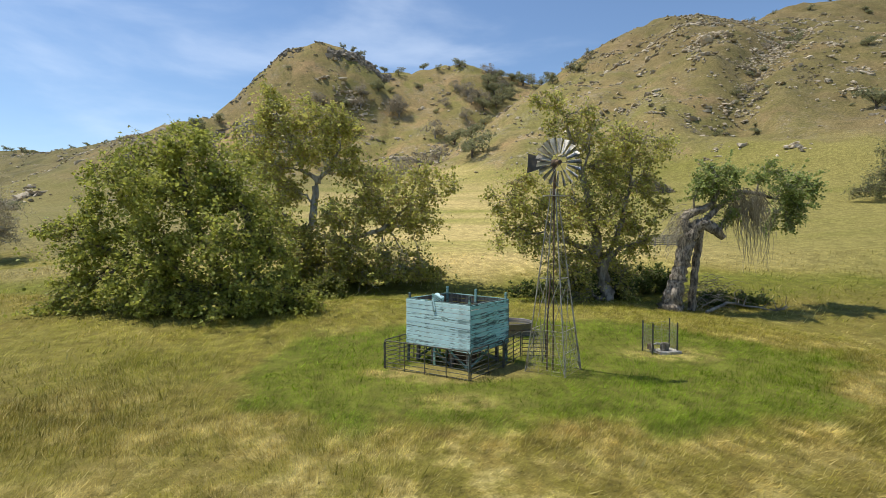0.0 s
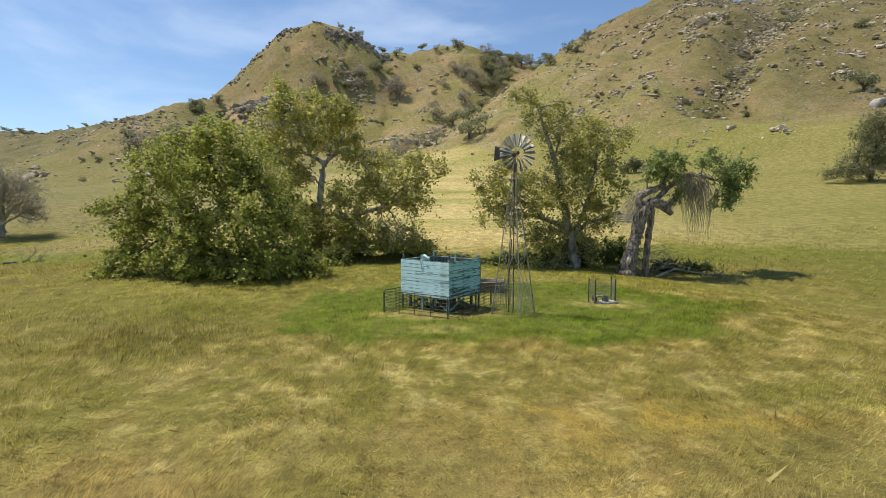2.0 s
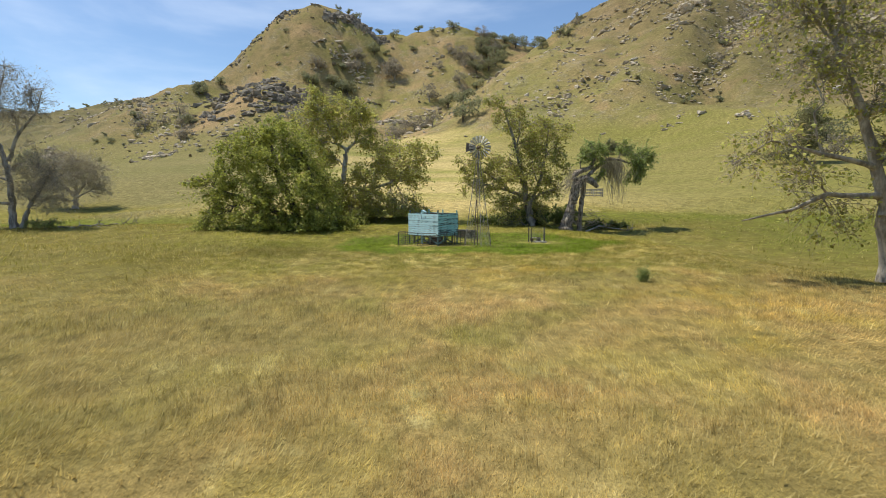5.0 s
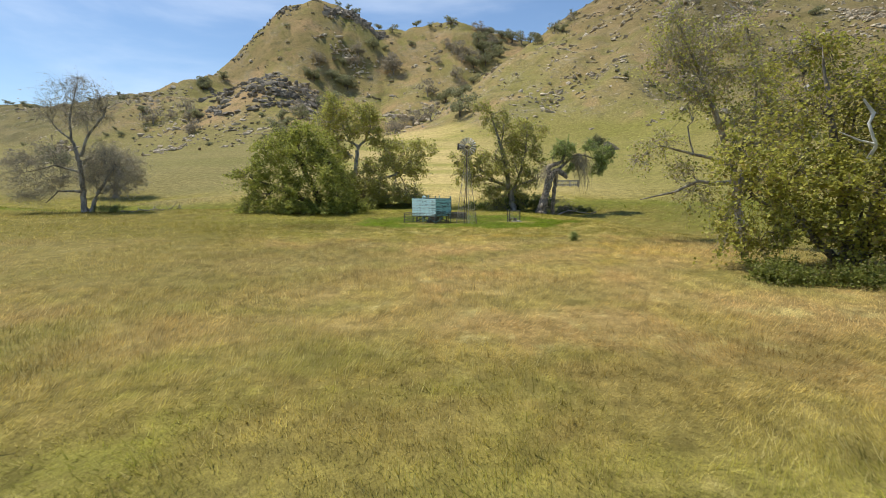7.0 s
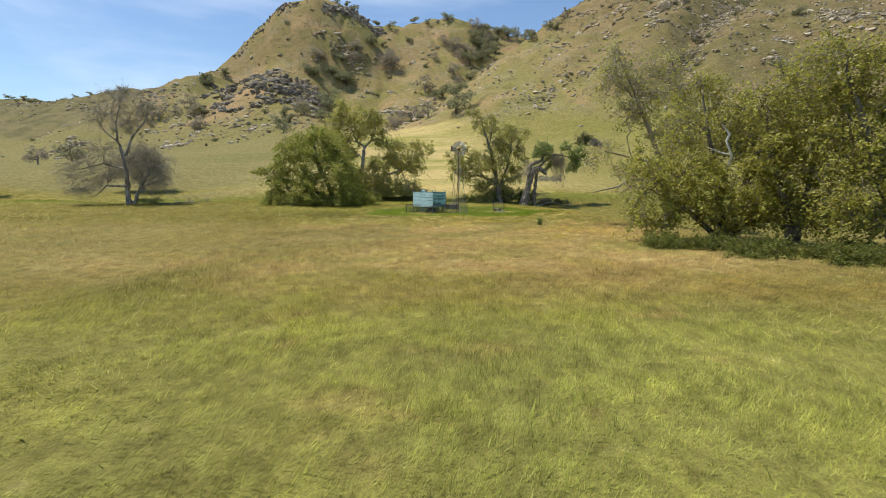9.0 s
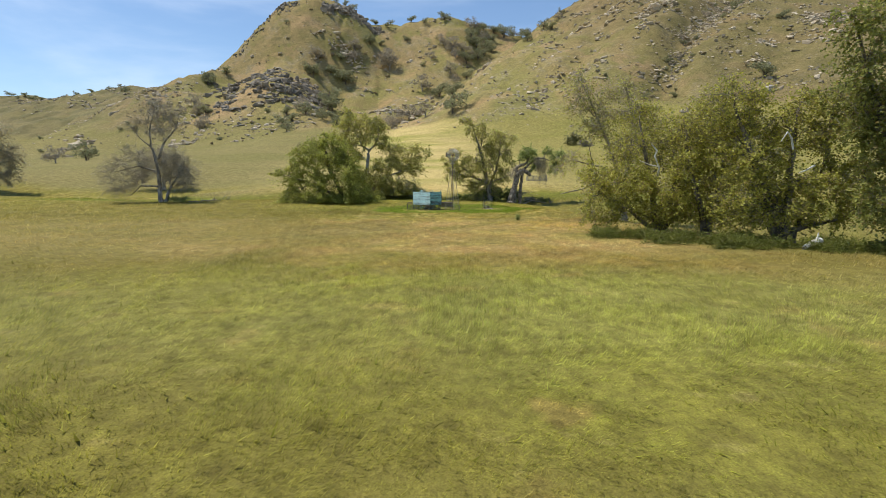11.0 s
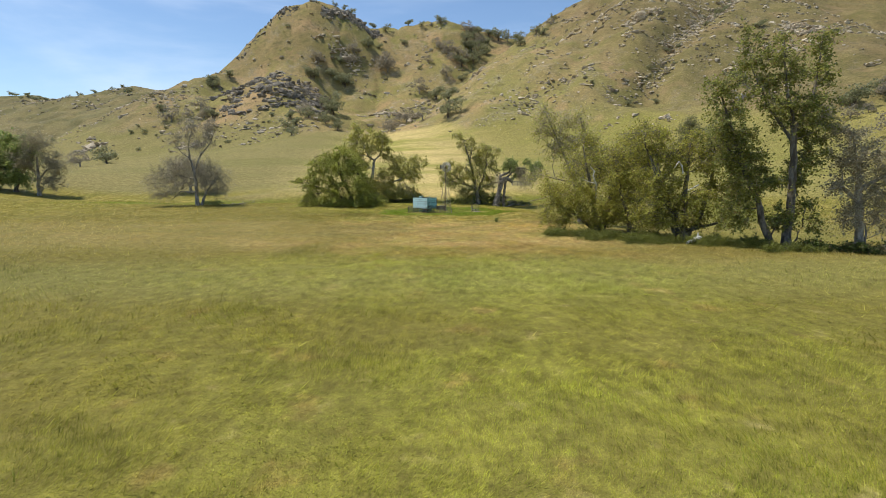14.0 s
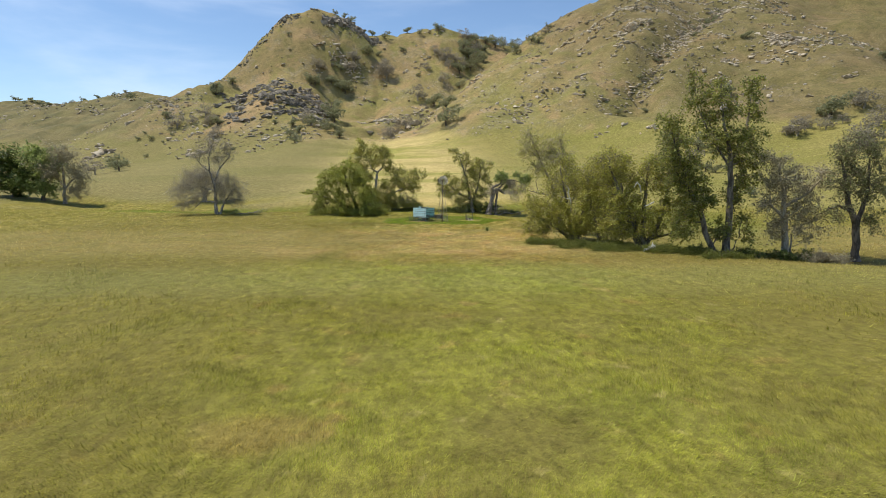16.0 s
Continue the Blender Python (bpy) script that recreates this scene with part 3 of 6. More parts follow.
# ---------------------------------------------------------------- grass
def grass(name, label, low, high, per_metre, length, width, keep, seed):
    """Blades of grass over a stretch of the plan, thinned by keep(x, y) from 0 to 1."""
    rng = np.random.default_rng(seed)
    (x0, y0), (x1, y1) = low, high
    n = int((x1 - x0) * (y1 - y0) * per_metre)
    x, y = rng.uniform(x0, x1, n), rng.uniform(y0, y1, n)
    clump = 0.5 + 0.5 * value_noise(x, y, 1.3, seed + 20)
    kept = rng.random(n) < keep(x, y) * (0.6 + 0.55 * clump)
    x, y, clump = x[kept], y[kept], clump[kept]
    n = len(x)
    z = height(x, y) - 0.03
    # blades lean together in swathes
    lay = 3.1 * value_noise(x, y, 6.0, 90) + 0.7 * rng.standard_normal(n)
    tuft = 0.5 + 0.5 * value_noise(x, y, 0.55, seed + 60)
    tall = length * rng.uniform(0.55, 1.25, n) * (0.40 + 0.60 * clump + 0.55 * tuft)
    lean = np.clip(rng.normal(0.95, 0.26, n) + 0.35 * value_noise(x, y, 4.0, 91), 0.1, 1.35)
    root = np.stack([x, y, z], -1)
    away = np.stack([np.cos(lay), np.sin(lay), np.zeros(n)], -1)
    tip = root + away * (tall * np.sin(lean))[:, None]
    tip[:, 2] += tall * np.cos(lean)
    turn = lay + math.pi / 2 + rng.normal(0, 0.5, n)
    across = np.stack([np.cos(turn), np.sin(turn), np.zeros(n)], -1) * (width * rng.uniform(0.6, 1.3, n))[:, None]
    verts = np.stack([root - across, root + across, tip], 1).reshape(-1, 3)
    ob = new(name, fast_mesh(name, verts, np.arange(3 * n).reshape(-1, 3), M_BLADE))
    return tagged(ob, label, "grass", kind="stuff")


def inside_creek(x, y):
    """1 on the meadow's side of the creek."""
    d, _ = along(x, y, CREEK)
    return np.where((y < 24) & ((x < 24) | (y < -0.75 * (x - 24) - 10)), 1.0, 0.35) * np.where(d < 1.5, 0.5, 1.0)


def near_lane(x, y):
    return np.clip(1.7 - np.abs(x) / 14, 0.05, 1)


def off_lane(x, y):
    yard = 1 - 0.85 * np.exp(-(((x - 4) / 11.5) ** 2 + ((y - 4.5) / 7.5) ** 2) ** 3)
    return yard * inside_creek(x, y) * np.clip(np.abs(x + 1.0) / 12, 0.25, 1) * np.clip(1.2 - np.abs(x) / 60, 0, 1)


def bare_yard(x, y):
    """Less grass where the ground is trodden round the tank."""
    bare = 0.7 * np.exp(-(((x - 0.2) / 2.4) ** 2 + ((y - 1.9) / 1.6) ** 2) ** 2)
    return 1 - np.maximum(bare, 0.7 * np.exp(-(((x + 3.0) / 1.2) ** 2 + ((y - 1.5) / 0.6) ** 2)))


grass("meadow_grass", "dry and green meadow grass, knee high and lying in swathes", (-22, -98), (22, -3), 310, 0.24, 0.0072, near_lane, 1)
grass("meadow_grass", "mixed dry and green grass further out on the meadow", (-62, -100), (62, 24), 50, 0.28, 0.015, off_lane, 2)
grass("yard_grass", "short fresh green grass round the windmill and the tank", (-15, -6), (21, 20), 270, 0.24, 0.0105, bare_yard, 3)
grass("far_grass", "pale grass over the far meadow and the foot slope", (-150, -75), (80, 34), 7, 0.40, 0.04, lambda x, y: np.clip(np.hypot(x / 62, (y + 37) / 64), 0, 1) ** 3, 4)


# ---------------------------------------------------------------- trees
def limb_path(rng, a, b, steps, bend=0.12, sag=0.0):
    """An uneven way from a to b."""
    a, b = np.asarray(a, float), np.asarray(b, float)
    s = np.linspace(0, 1, steps)[:, None]
    span = np.linalg.norm(b - a)
    sway = rng.standard_normal((steps, 3)) * span * bend * np.sin(math.pi * s)
    kink = rng.standard_normal(3) * span * bend
    p = a + (b - a) * s + 0.5 * sway + kink * np.sin(math.pi * s)
    p[:, 2] += sag * span * np.sin(math.pi * s[:, 0])
    return p


def leaf_arrays(rng, centres, size):
    n = len(centres)
    up = rng.standard_normal((n, 3)) + (0, 0, 1.0)
    up /= np.linalg.norm(up, axis=1)[:, None]
    ahead = np.cross(up, rng.standard_normal((n, 3)))
    ahead /= np.linalg.norm(ahead, axis=1)[:, None] + 1e-9
    side = np.cross(up, ahead)
    s = (size * rng.uniform(0.55, 1.35, n))[:, None]
    verts = np.stack([centres - ahead * s * 0.5, centres + side * s * 0.42 + up * s * 0.12, centres + ahead * s * 0.55, centres - side * s * 0.42 + up * s * 0.12], 1)
    return verts.reshape(-1, 3), np.arange(4 * n).reshape(-1, 4)


DENSE = (2.3, 1.0)  # leaves and twigs over the plain counts


def crown_arrays(rng, blobs, stems, wood, twigs, leaf, sides=5, spread=0.28):
    """Limbs to each blob of the crown, twigs inside it and leaf places along the twigs."""
    leaf_share, sprig_share = DENSE
    places = []
    nodes = np.concatenate([np.asarray(s, float) for s in stems])
    for bx, by, bz, rx, ry, rz, leaves, sprigs in blobs:
        leaves, sprigs = int(leaves * leaf_share), int(sprigs * sprig_share)
        centre, radius = np.array([bx, by, bz]), np.array([rx, ry, rz])
        reach = np.linalg.norm((nodes[:, :3] - centre) * (1, 1, 0.7), axis=1) + 1.2 * np.clip(nodes[:, 2] - bz + 0.3 * rz, 0, None)
        root = nodes[np.argmin(reach)]
        thick = min(root[3] * 0.6, 0.035 + 0.02 * np.linalg.norm(centre - root[:3]))
        spine = limb_path(rng, root[:3], centre + radius * (0, 0, 0.35), 9, 0.10, 0.05)
        limb = Heap()
        limb.tube(spine, np.linspace(thick, thick * 0.3, 9), sides + 1)
        wood.append(limb)
        # clumps of twigs and leaves with gaps between them
        clumps = max(5, sprigs // 4)
        directions = rng.standard_normal((clumps, 3))
        directions /= np.linalg.norm(directions, axis=1)[:, None]
        ends = centre + directions * radius * (rng.random((clumps, 1)) ** 0.36) * rng.uniform(0.75, 1.04, (clumps, 1))
        ends[:, 2] = np.maximum(ends[:, 2], 0.2 + 0.5 * rng.random(clumps))
        girth = rng.uniform(0.16, 0.40, clumps) * radius.mean() + 0.15
        shares = girth ** 2 / (girth ** 2).sum()
        for end, size, share in zip(ends, girth, shares):
            start = spine[min(8, int(rng.integers(2, 9)))]
            path = limb_path(rng, start, end, 5, 0.14, 0.06)
            r = 0.012 + thick * 0.2 * rng.random()
            twigs.tube(path, np.linspace(r, 0.006, 5), 3)
            count = max(5, 3 * sprigs // clumps)
            outward = (end - centre) / (np.linalg.norm(end - centre) + 1e-6)
            tips = end + (rng.standard_normal((count, 3)) * 0.7 + 0.5 * outward) * size * rng.uniform(0.5, 1.35, (count, 1)) + (0, 0, -0.18 * size)
            begins = path[rng.integers(1, 5, count)]
            for begin, tip in zip(begins, tips):
                twigs.tube(limb_path(rng, begin, tip, 3, 0.14, 0.08), [0.013, 0.009, 0.004], 3)
            n = int(leaves * share)
            if n:
                pick = rng.integers(0, count, n)
                s = (rng.random(n) ** 0.7)[:, None] * 1.08
                q = begins[pick] * (1 - s) + tips[pick] * s + rng.standard_normal((n, 3)) * spread * 0.42 * (0.5 + 0.5 * min(size, 1.2))
                loose = rng.random(n) < 0.2
                away = rng.standard_normal((int(loose.sum()), 3))
                away *= (rng.random((len(away), 1)) ** 0.4) / np.linalg.norm(away, axis=1)[:, None]
                q[loose] = centre + away * radius * 0.98
                places.append(q)
    return np.concatenate(places) if places else None


def bough(rows, fill, twigs):
    """Parts of a crown from rows of place, width and height; fill and twigs say how leafy and how twiggy they are."""
    return [(x, y, z, 1.1 * r, 1.3 * max(r, h), 1.1 * h, int(210 * fill * r * h), int(10 + 15 * twigs * r)) for x, y, z, r, h in rows]


def make_tree(name, label, base, stems, blobs, bark, leaf_mat, leaf, seed, group="", spread=0.28, category="tree"):
    """A tree: trunk and forks as tapered tubes, a limb to each part of the crown, twigs and single leaves."""
    rng = np.random.default_rng(seed)
    x, y = base
    ob = thing(name, pose(x, y, land(x, y) - 0.05), label, category, group)
    trunk = Heap()
    for stem in stems:
        s = np.asarray(stem, float)
        t = np.linspace(0, len(s) - 1, 4 * (len(s) - 1) + 1)
        p = np.stack([np.interp(t, np.arange(len(s)), s[:, c]) for c in range(4)], -1)
        p[1:-1, :3] += rng.standard_normal((len(p) - 2, 3)) * p[1:-1, 3:4] * 0.22
        p[0, 3] *= 1.35
        trunk.tube(p[:, :3], p[:, 3], 12)
    part("trunk", trunk.mesh("trunk", bark), ob)
    wood, twigs = [], Heap()
    places = crown_arrays(rng, blobs, stems, wood, twigs, leaf, spread=spread)
    for limb in wood:
        part("limb", limb.mesh("limb", bark), ob)
    part("branchwork", twigs.mesh("branchwork", bark), ob)
    if places is not None:
        places[:, 2] = np.maximum(places[:, 2], 0.05 + 0.25 * rng.random(len(places)))
        part("crown", fast_mesh("crown", *leaf_arrays(rng, places, leaf * 0.95), leaf_mat), ob)
    return ob


make_tree(
    "sycamore_tree", "broad dense sycamore with dark green leaves down to the grass", (-14.5, 15.5),
    [[(-0.2, 0, 0, 0.45), (-0.8, 0, 2.4, 0.38), (-2.2, 0, 5.3, 0.3), (-3.1, 0, 9.0, 0.16)], [(0.2, 0, 0, 0.4), (1.2, 0, 2.4, 0.32), (1.2, 0, 5.7, 0.2), (0.0, 0, 8.6, 0.1)], [(-0.5, 0, 0, 0.32), (-2.6, -0.5, 1.7, 0.26), (-6.0, -0.7, 3.1, 0.16), (-9.3, -0.5, 4.6, 0.07)]],
    bough([(-2.7, 0, 10.4, 1.9, 1.7), (-4.6, 0, 9.5, 1.7, 1.5), (-0.6, 0, 9.5, 1.9, 1.8), (-7.2, 0, 8.1, 2.1, 1.7), (-3.8, 0, 7.7, 2.8, 2.2), (-0.0, 0, 7.3, 2.8, 2.3)], 1.35, 1)
    + bough([(-8.0, 0, 5.5, 1.9, 1.8), (-10.6, 0, 5.2, 1.0, 0.5), (-11.9, 0, 4.7, 0.9, 0.3), (-7.9, -0.5, 3.3, 2.2, 1.7), (-3.7, -1, 4.2, 2.8, 2.2), (0.3, -1.5, 3.9, 2.9, 2.1), (2.7, 0, 4.6, 1.7, 1.9)], 1.4, 1)
    + bough([(-8.4, -1, 0.8, 2.0, 1.5), (-4.5, -1.5, 1.1, 2.3, 1.8), (-0.8, -2, 1.1, 2.4, 1.9), (2.4, -2.5, 1.7, 2.1, 2.0), (4.2, -2.5, 0.5, 1.6, 1.1), (1.3, -3.2, 0.5, 2.2, 0.8), (-10.4, -1, 0.5, 0.9, 0.4), (5.6, -2, 0.6, 0.9, 0.9), (-2.7, -2.5, 0.5, 2.1, 0.6)], 1.35, 1),
    M_BARK_DARK, M_LEAF_A, 0.23, 11)
make_tree(
    "sycamore_tree", "sycamore with a pale forked trunk and a tall open crown", (-10.6, 26.0),
    [[(-1.4, 0, 0, 0.42), (-1.2, 0, 3.6, 0.36), (-0.7, 0, 5.8, 0.32), (-0.5, 0, 8.0, 0.28), (-0.4, 0, 8.6, 0.26)], [(-0.4, 0, 8.6, 0.2), (0.6, 0, 9.4, 0.17), (1.6, 0, 11.3, 0.1), (1.5, 0, 13.1, 0.05)], [(-0.4, 0, 8.6, 0.2), (-1.7, 0, 9.4, 0.17), (-2.6, 0, 11.6, 0.12), (-3.8, 0, 14.2, 0.06)], [(-1.4, 0, 1.2, 0.24), (1.6, -1, 3.2, 0.2), (5.5, -2, 4.4, 0.15), (8.1, -2.2, 4.7, 0.08)], [(5.5, -2, 4.4, 0.12), (7.4, -2, 6.2, 0.09), (8.1, -2, 8.1, 0.05)]],
    bough([(-4.5, 0, 15.0, 1.3, 1.6), (-3.1, 0, 13.5, 2.2, 2.0), (-0.4, 0, 13.7, 2.2, 1.8), (1.6, 0, 12.3, 1.9, 2.0), (-5.7, 0, 12.3, 1.8, 2.0), (-1.2, 0, 11.3, 2.7, 1.5), (-4.8, 0, 9.9, 2.2, 2.0), (2.5, 0, 10.0, 1.6, 1.4), (-3.8, 0, 7.3, 2.0, 1.8)], 1.15, 1)
    + bough([(3.5, -1, 7.9, 2.3, 1.8), (6.4, -1.5, 8.4, 2.4, 1.8), (9.2, -2, 8.4, 2.0, 1.6), (11.1, -2, 7.9, 0.8, 0.9), (3.9, -1.5, 5.1, 2.0, 1.8), (6.9, -2, 4.5, 2.1, 1.6), (8.8, -2, 5.2, 1.5, 1.8), (6.0, -2, 6.5, 1.9, 1.4)], 0.75, 1.1)
    + bough([(3.2, -2, 2.3, 2.3, 1.8), (5.9, -2, 1.3, 2.2, 1.6), (8.4, -2, 1.2, 1.6, 1.4), (-0.2, -1, 3.4, 1.8, 1.7), (0.5, -1.5, 0.8, 2.2, 1.8), (-2.2, -1, 0.5, 1.9, 1.9), (3.7, -2.5, 0.5, 2.5, 1.2), (6.7, -2.5, 0.5, 2.1, 0.8), (1.7, -2, 0.5, 2.0, 0.9)], 0.95, 1)
    + bough([(-3.4, -2.5, 5.2, 2.1, 2.0), (-2.2, -3.0, 2.6, 2.2, 1.8), (1.4, -2.2, 5.4, 1.8, 1.7), (2.2, -3.0, 2.8, 2.2, 1.7), (8.2, -3.0, 6.4, 1.8, 1.6)], 1.1, 1.0),
    M_BARK, M_LEAF_B, 0.24, 12)
make_tree(
    "sycamore_tree", "open-crowned sycamore with brownish green leaves behind the windmill", (11.6, 18.6),
    [[(-0.1, 0, 0, 0.5), (-0.4, 0, 2.2, 0.4), (-1.1, 0, 5.5, 0.32), (-1.9, 0, 9.2, 0.2), (-3.2, 0, 13.1, 0.09)], [(-0.4, 0, 2.2, 0.28), (0.8, 0, 5.1, 0.22), (1.6, 0, 8.4, 0.14), (1.8, 0, 11.5, 0.07)], [(-0.6, 0, 3.5, 0.24), (-2.7, 0, 4.3, 0.17), (-5.3, -0.4, 6.3, 0.12), (-7.4, -0.5, 7.1, 0.07)], [(-0.4, 0, 2.6, 0.2), (1.0, 0, 3.9, 0.15), (2.9, 0, 4.5, 0.07)]],
    bough([(-4.8, 0, 14.3, 1.0, 0.9), (-3.6, 0, 13.2, 1.4, 1.3), (-1.5, 0, 13.7, 0.9, 0.8), (-1.9, 0, 11.9, 1.7, 1.3), (0.5, 0, 11.9, 1.7, 1.1), (2.6, 0, 11.8, 1.6, 1.0), (4.4, 0, 11.7, 0.9, 0.7), (1.0, 0, 10.0, 1.9, 1.3), (-1.0, 0, 9.7, 1.7, 1.5), (3.0, 0, 10.1, 1.4, 1.0)], 0.9, 1.1)
    + bough([(-6.5, -0.5, 8.8, 1.4, 1.0), (-7.8, -0.5, 7.5, 1.4, 1.1), (-6.5, -0.5, 6.3, 1.7, 1.4), (-4.7, 0, 7.6, 1.6, 1.4), (-2.7, 0, 7.6, 1.9, 1.6), (0.2, 0, 8.0, 2.1, 1.6), (2.7, 0, 8.3, 1.4, 1.0), (4.0, 0, 7.2, 0.8, 0.7), (-7.3, -0.5, 4.7, 1.4, 1.1), (-5.7, -0.5, 4.6, 1.2, 1.4)], 0.95, 1.1)
    + bough([(-3.3, -0.5, 5.2, 1.9, 1.5), (-0.8, -0.5, 5.5, 1.9, 1.5), (1.9, 0, 5.5, 1.7, 1.6), (-2.4, -0.5, 3.2, 1.7, 1.5), (0.1, -0.5, 3.5, 1.7, 1.4), (2.8, 0, 4.0, 1.4, 1.0), (-3.7, -0.5, 2.3, 1.0, 1.4), (-2.0, -0.8, 0.7, 1.4, 1.1), (1.1, 0, 1.8, 1.2, 1.0)], 0.9, 1.2),
    M_BARK_GREY, M_LEAF_B, 0.22, 13)


def broken_tree():
    """A half-dead cottonwood: bent broken trunks, two living tufts and a veil of dead twigs."""
    rng = np.random.default_rng(14)
    x, y = 14.8, 15.4
    ob = thing("broken_cottonwood", pose(x, y, land(x, y) - 0.1), "half-dead cottonwood with bent grey trunks and two green tufts", "tree")
    stems = [
        [(0, 0, 0, 0.85), (0.15, 0, 0.7, 0.60), (0.55, 0, 2.6, 0.46), (1.0, 0, 4.4, 0.47), (1.5, 0, 5.6, 0.45), (2.2, 0, 6.0, 0.40), (2.9, -0.1, 5.5, 0.36), (3.5, -0.1, 4.95, 0.2)],
        [(1.75, 0.5, 0, 0.3), (1.8, 0.4, 2.2, 0.24), (2.0, 0.3, 4.2, 0.27), (2.1, 0.2, 5.7, 0.25)],
        [(1.3, 0, 5.0, 0.3), (0.75, 0.1, 6.2, 0.28), (1.5, 0.1, 6.7, 0.26), (2.6, 0.1, 7.0, 0.2), (3.2, 0, 8.2, 0.1)],
        [(2.2, 0.1, 6.0, 0.26), (3.0, 0.2, 6.8, 0.2), (4.6, 0.2, 8.1, 0.15), (5.8, 0.1, 8.0, 0.12), (7.0, 0, 7.6, 0.07)],
    ]
    for stem in stems:
        s = np.asarray(stem, float)
        t = np.linspace(0, len(s) - 1, 6 * (len(s) - 1) + 1)
        p = np.stack([np.interp(t, np.arange(len(s)), s[:, c]) for c in range(4)], -1)
        for _ in range(3):
            p[1:-1] = (p[:-2] + 2 * p[1:-1] + p[2:]) / 4
        p[1:-1, :3] += rng.standard_normal((len(p) - 2, 3)) * p[1:-1, 3:4] * 0.09
        v, f = tube_arrays(p[:, :3], p[:, 3], 14)
        # deep furrows along the trunk
        ring = np.tile(rng.normal(0, 0.14, 14), len(p)) + rng.normal(0, 0.055, len(v))
        v = v + (v - np.repeat(p[:, :3], 14, axis=0)) * ring[:, None]
        part("trunk", fast_mesh("trunk", v, f, M_BARK_DEAD, True), ob, "weathered grey split trunk")
    wood, twigs = [], Heap()
    places = crown_arrays(rng, bough([(2.9, 0, 9.0, 1.42, 0.99), (1.8, 0, 8.2, 0.88, 0.68), (3.2, 0, 7.9, 1.20, 0.95), (3.8, 0, 6.4, 0.55, 0.68), (6.5, 0, 9.3, 1.02, 0.68), (7.7, 0, 8.4, 1.42, 0.99), (8.0, 0, 7.1, 1.27, 1.13), (7.5, 0, 6.0, 0.88, 0.57), (9.0, 0, 8.1, 0.55, 0.95)], 2.7, 1.2), stems, wood, twigs, 0.2, spread=0.2)
    for limb in wood:
        part("limb", limb.mesh("limb", M_BARK_GREY), ob)
    part("branchwork", twigs.mesh("branchwork", M_BARK_GREY), ob)
    veils = (((3.7, 6.0), 0.5, (7.2, 8.4), 0.35, 0.45, (1.0, 2.6), 240), ((4.3, 6.2), 0.4, (6.6, 8.0), 0.4, 0.4, (2.2, 4.4), 90), ((0.1, 1.4), 0.4, (5.0, 6.8), -0.6, 0.5, (0.4, 2.0), 130), ((0.6, 3.0), 0.5, (5.6, 7.2), 0.1, 0.6, (0.2, 1.4), 110), ((0.4, 3.2), 0.6, (0.3, 2.4), 0.5, 0.9, (-0.4, 0.9), 110))
    for (x0, x1), deep, (z0, z1), shift, spray, (d0, d1), count in veils:
        veil_twigs = Heap()
        for _ in range(count):
            a = np.array([rng.uniform(x0, x1), rng.normal(0, deep), rng.uniform(z0, z1)])
            b = a + (rng.normal(shift, spray), rng.normal(0, 0.4), -rng.uniform(d0, d1))
            b[2] = max(b[2], 0.1)
            veil_twigs.tube(limb_path(rng, a, b, 7, 0.06, 0.16), np.linspace(0.02, 0.006, 7), 3)
        tagged(part("twig_veil", veil_twigs.mesh("twig_veil", M_BARK_TWIG), ob, "hanging dead grey twigs"), kind="stuff")
    part("crown", fast_mesh("crown", *leaf_arrays(rng, places, 0.18), M_LEAF_C), ob, "fresh green tufts of leaves")
    return ob


broken_tree()


def fallen_branch(x, y, turn, size, seed):
    rng = np.random.default_rng(seed)
    h = Heap()
    way = limb_path(rng, (0, 0, 0.12), (size, 0, 0.25), 9, 0.06, 0.05)
    h.tube(way, np.linspace(0.13, 0.03, 9), 7)
    for _ in range(9):
        a = way[int(rng.integers(3, 9))]
        h.tube(limb_path(rng, a, a + rng.normal(0, 0.5, 3) + (0.5, 0, 0.5), 6, 0.12), np.linspace(0.05, 0.008, 6), 5)
    ob = new("fallen_branch", h.mesh("fallen_branch", M_BARK_GREY))
    ob.matrix_basis = pose(x, y, land(x, y), 0, 0, turn)
    return tagged(ob, "dead grey branch lying on the grass", "branch", "fallen branches")


fallen_branch(17.0, 14.9, -4, 4.6, 31)
fallen_branch(-42.0, 17.4, 4, 5.5, 32)
fallen_branch(-40.6, 24.4, 20, 3.2, 33)

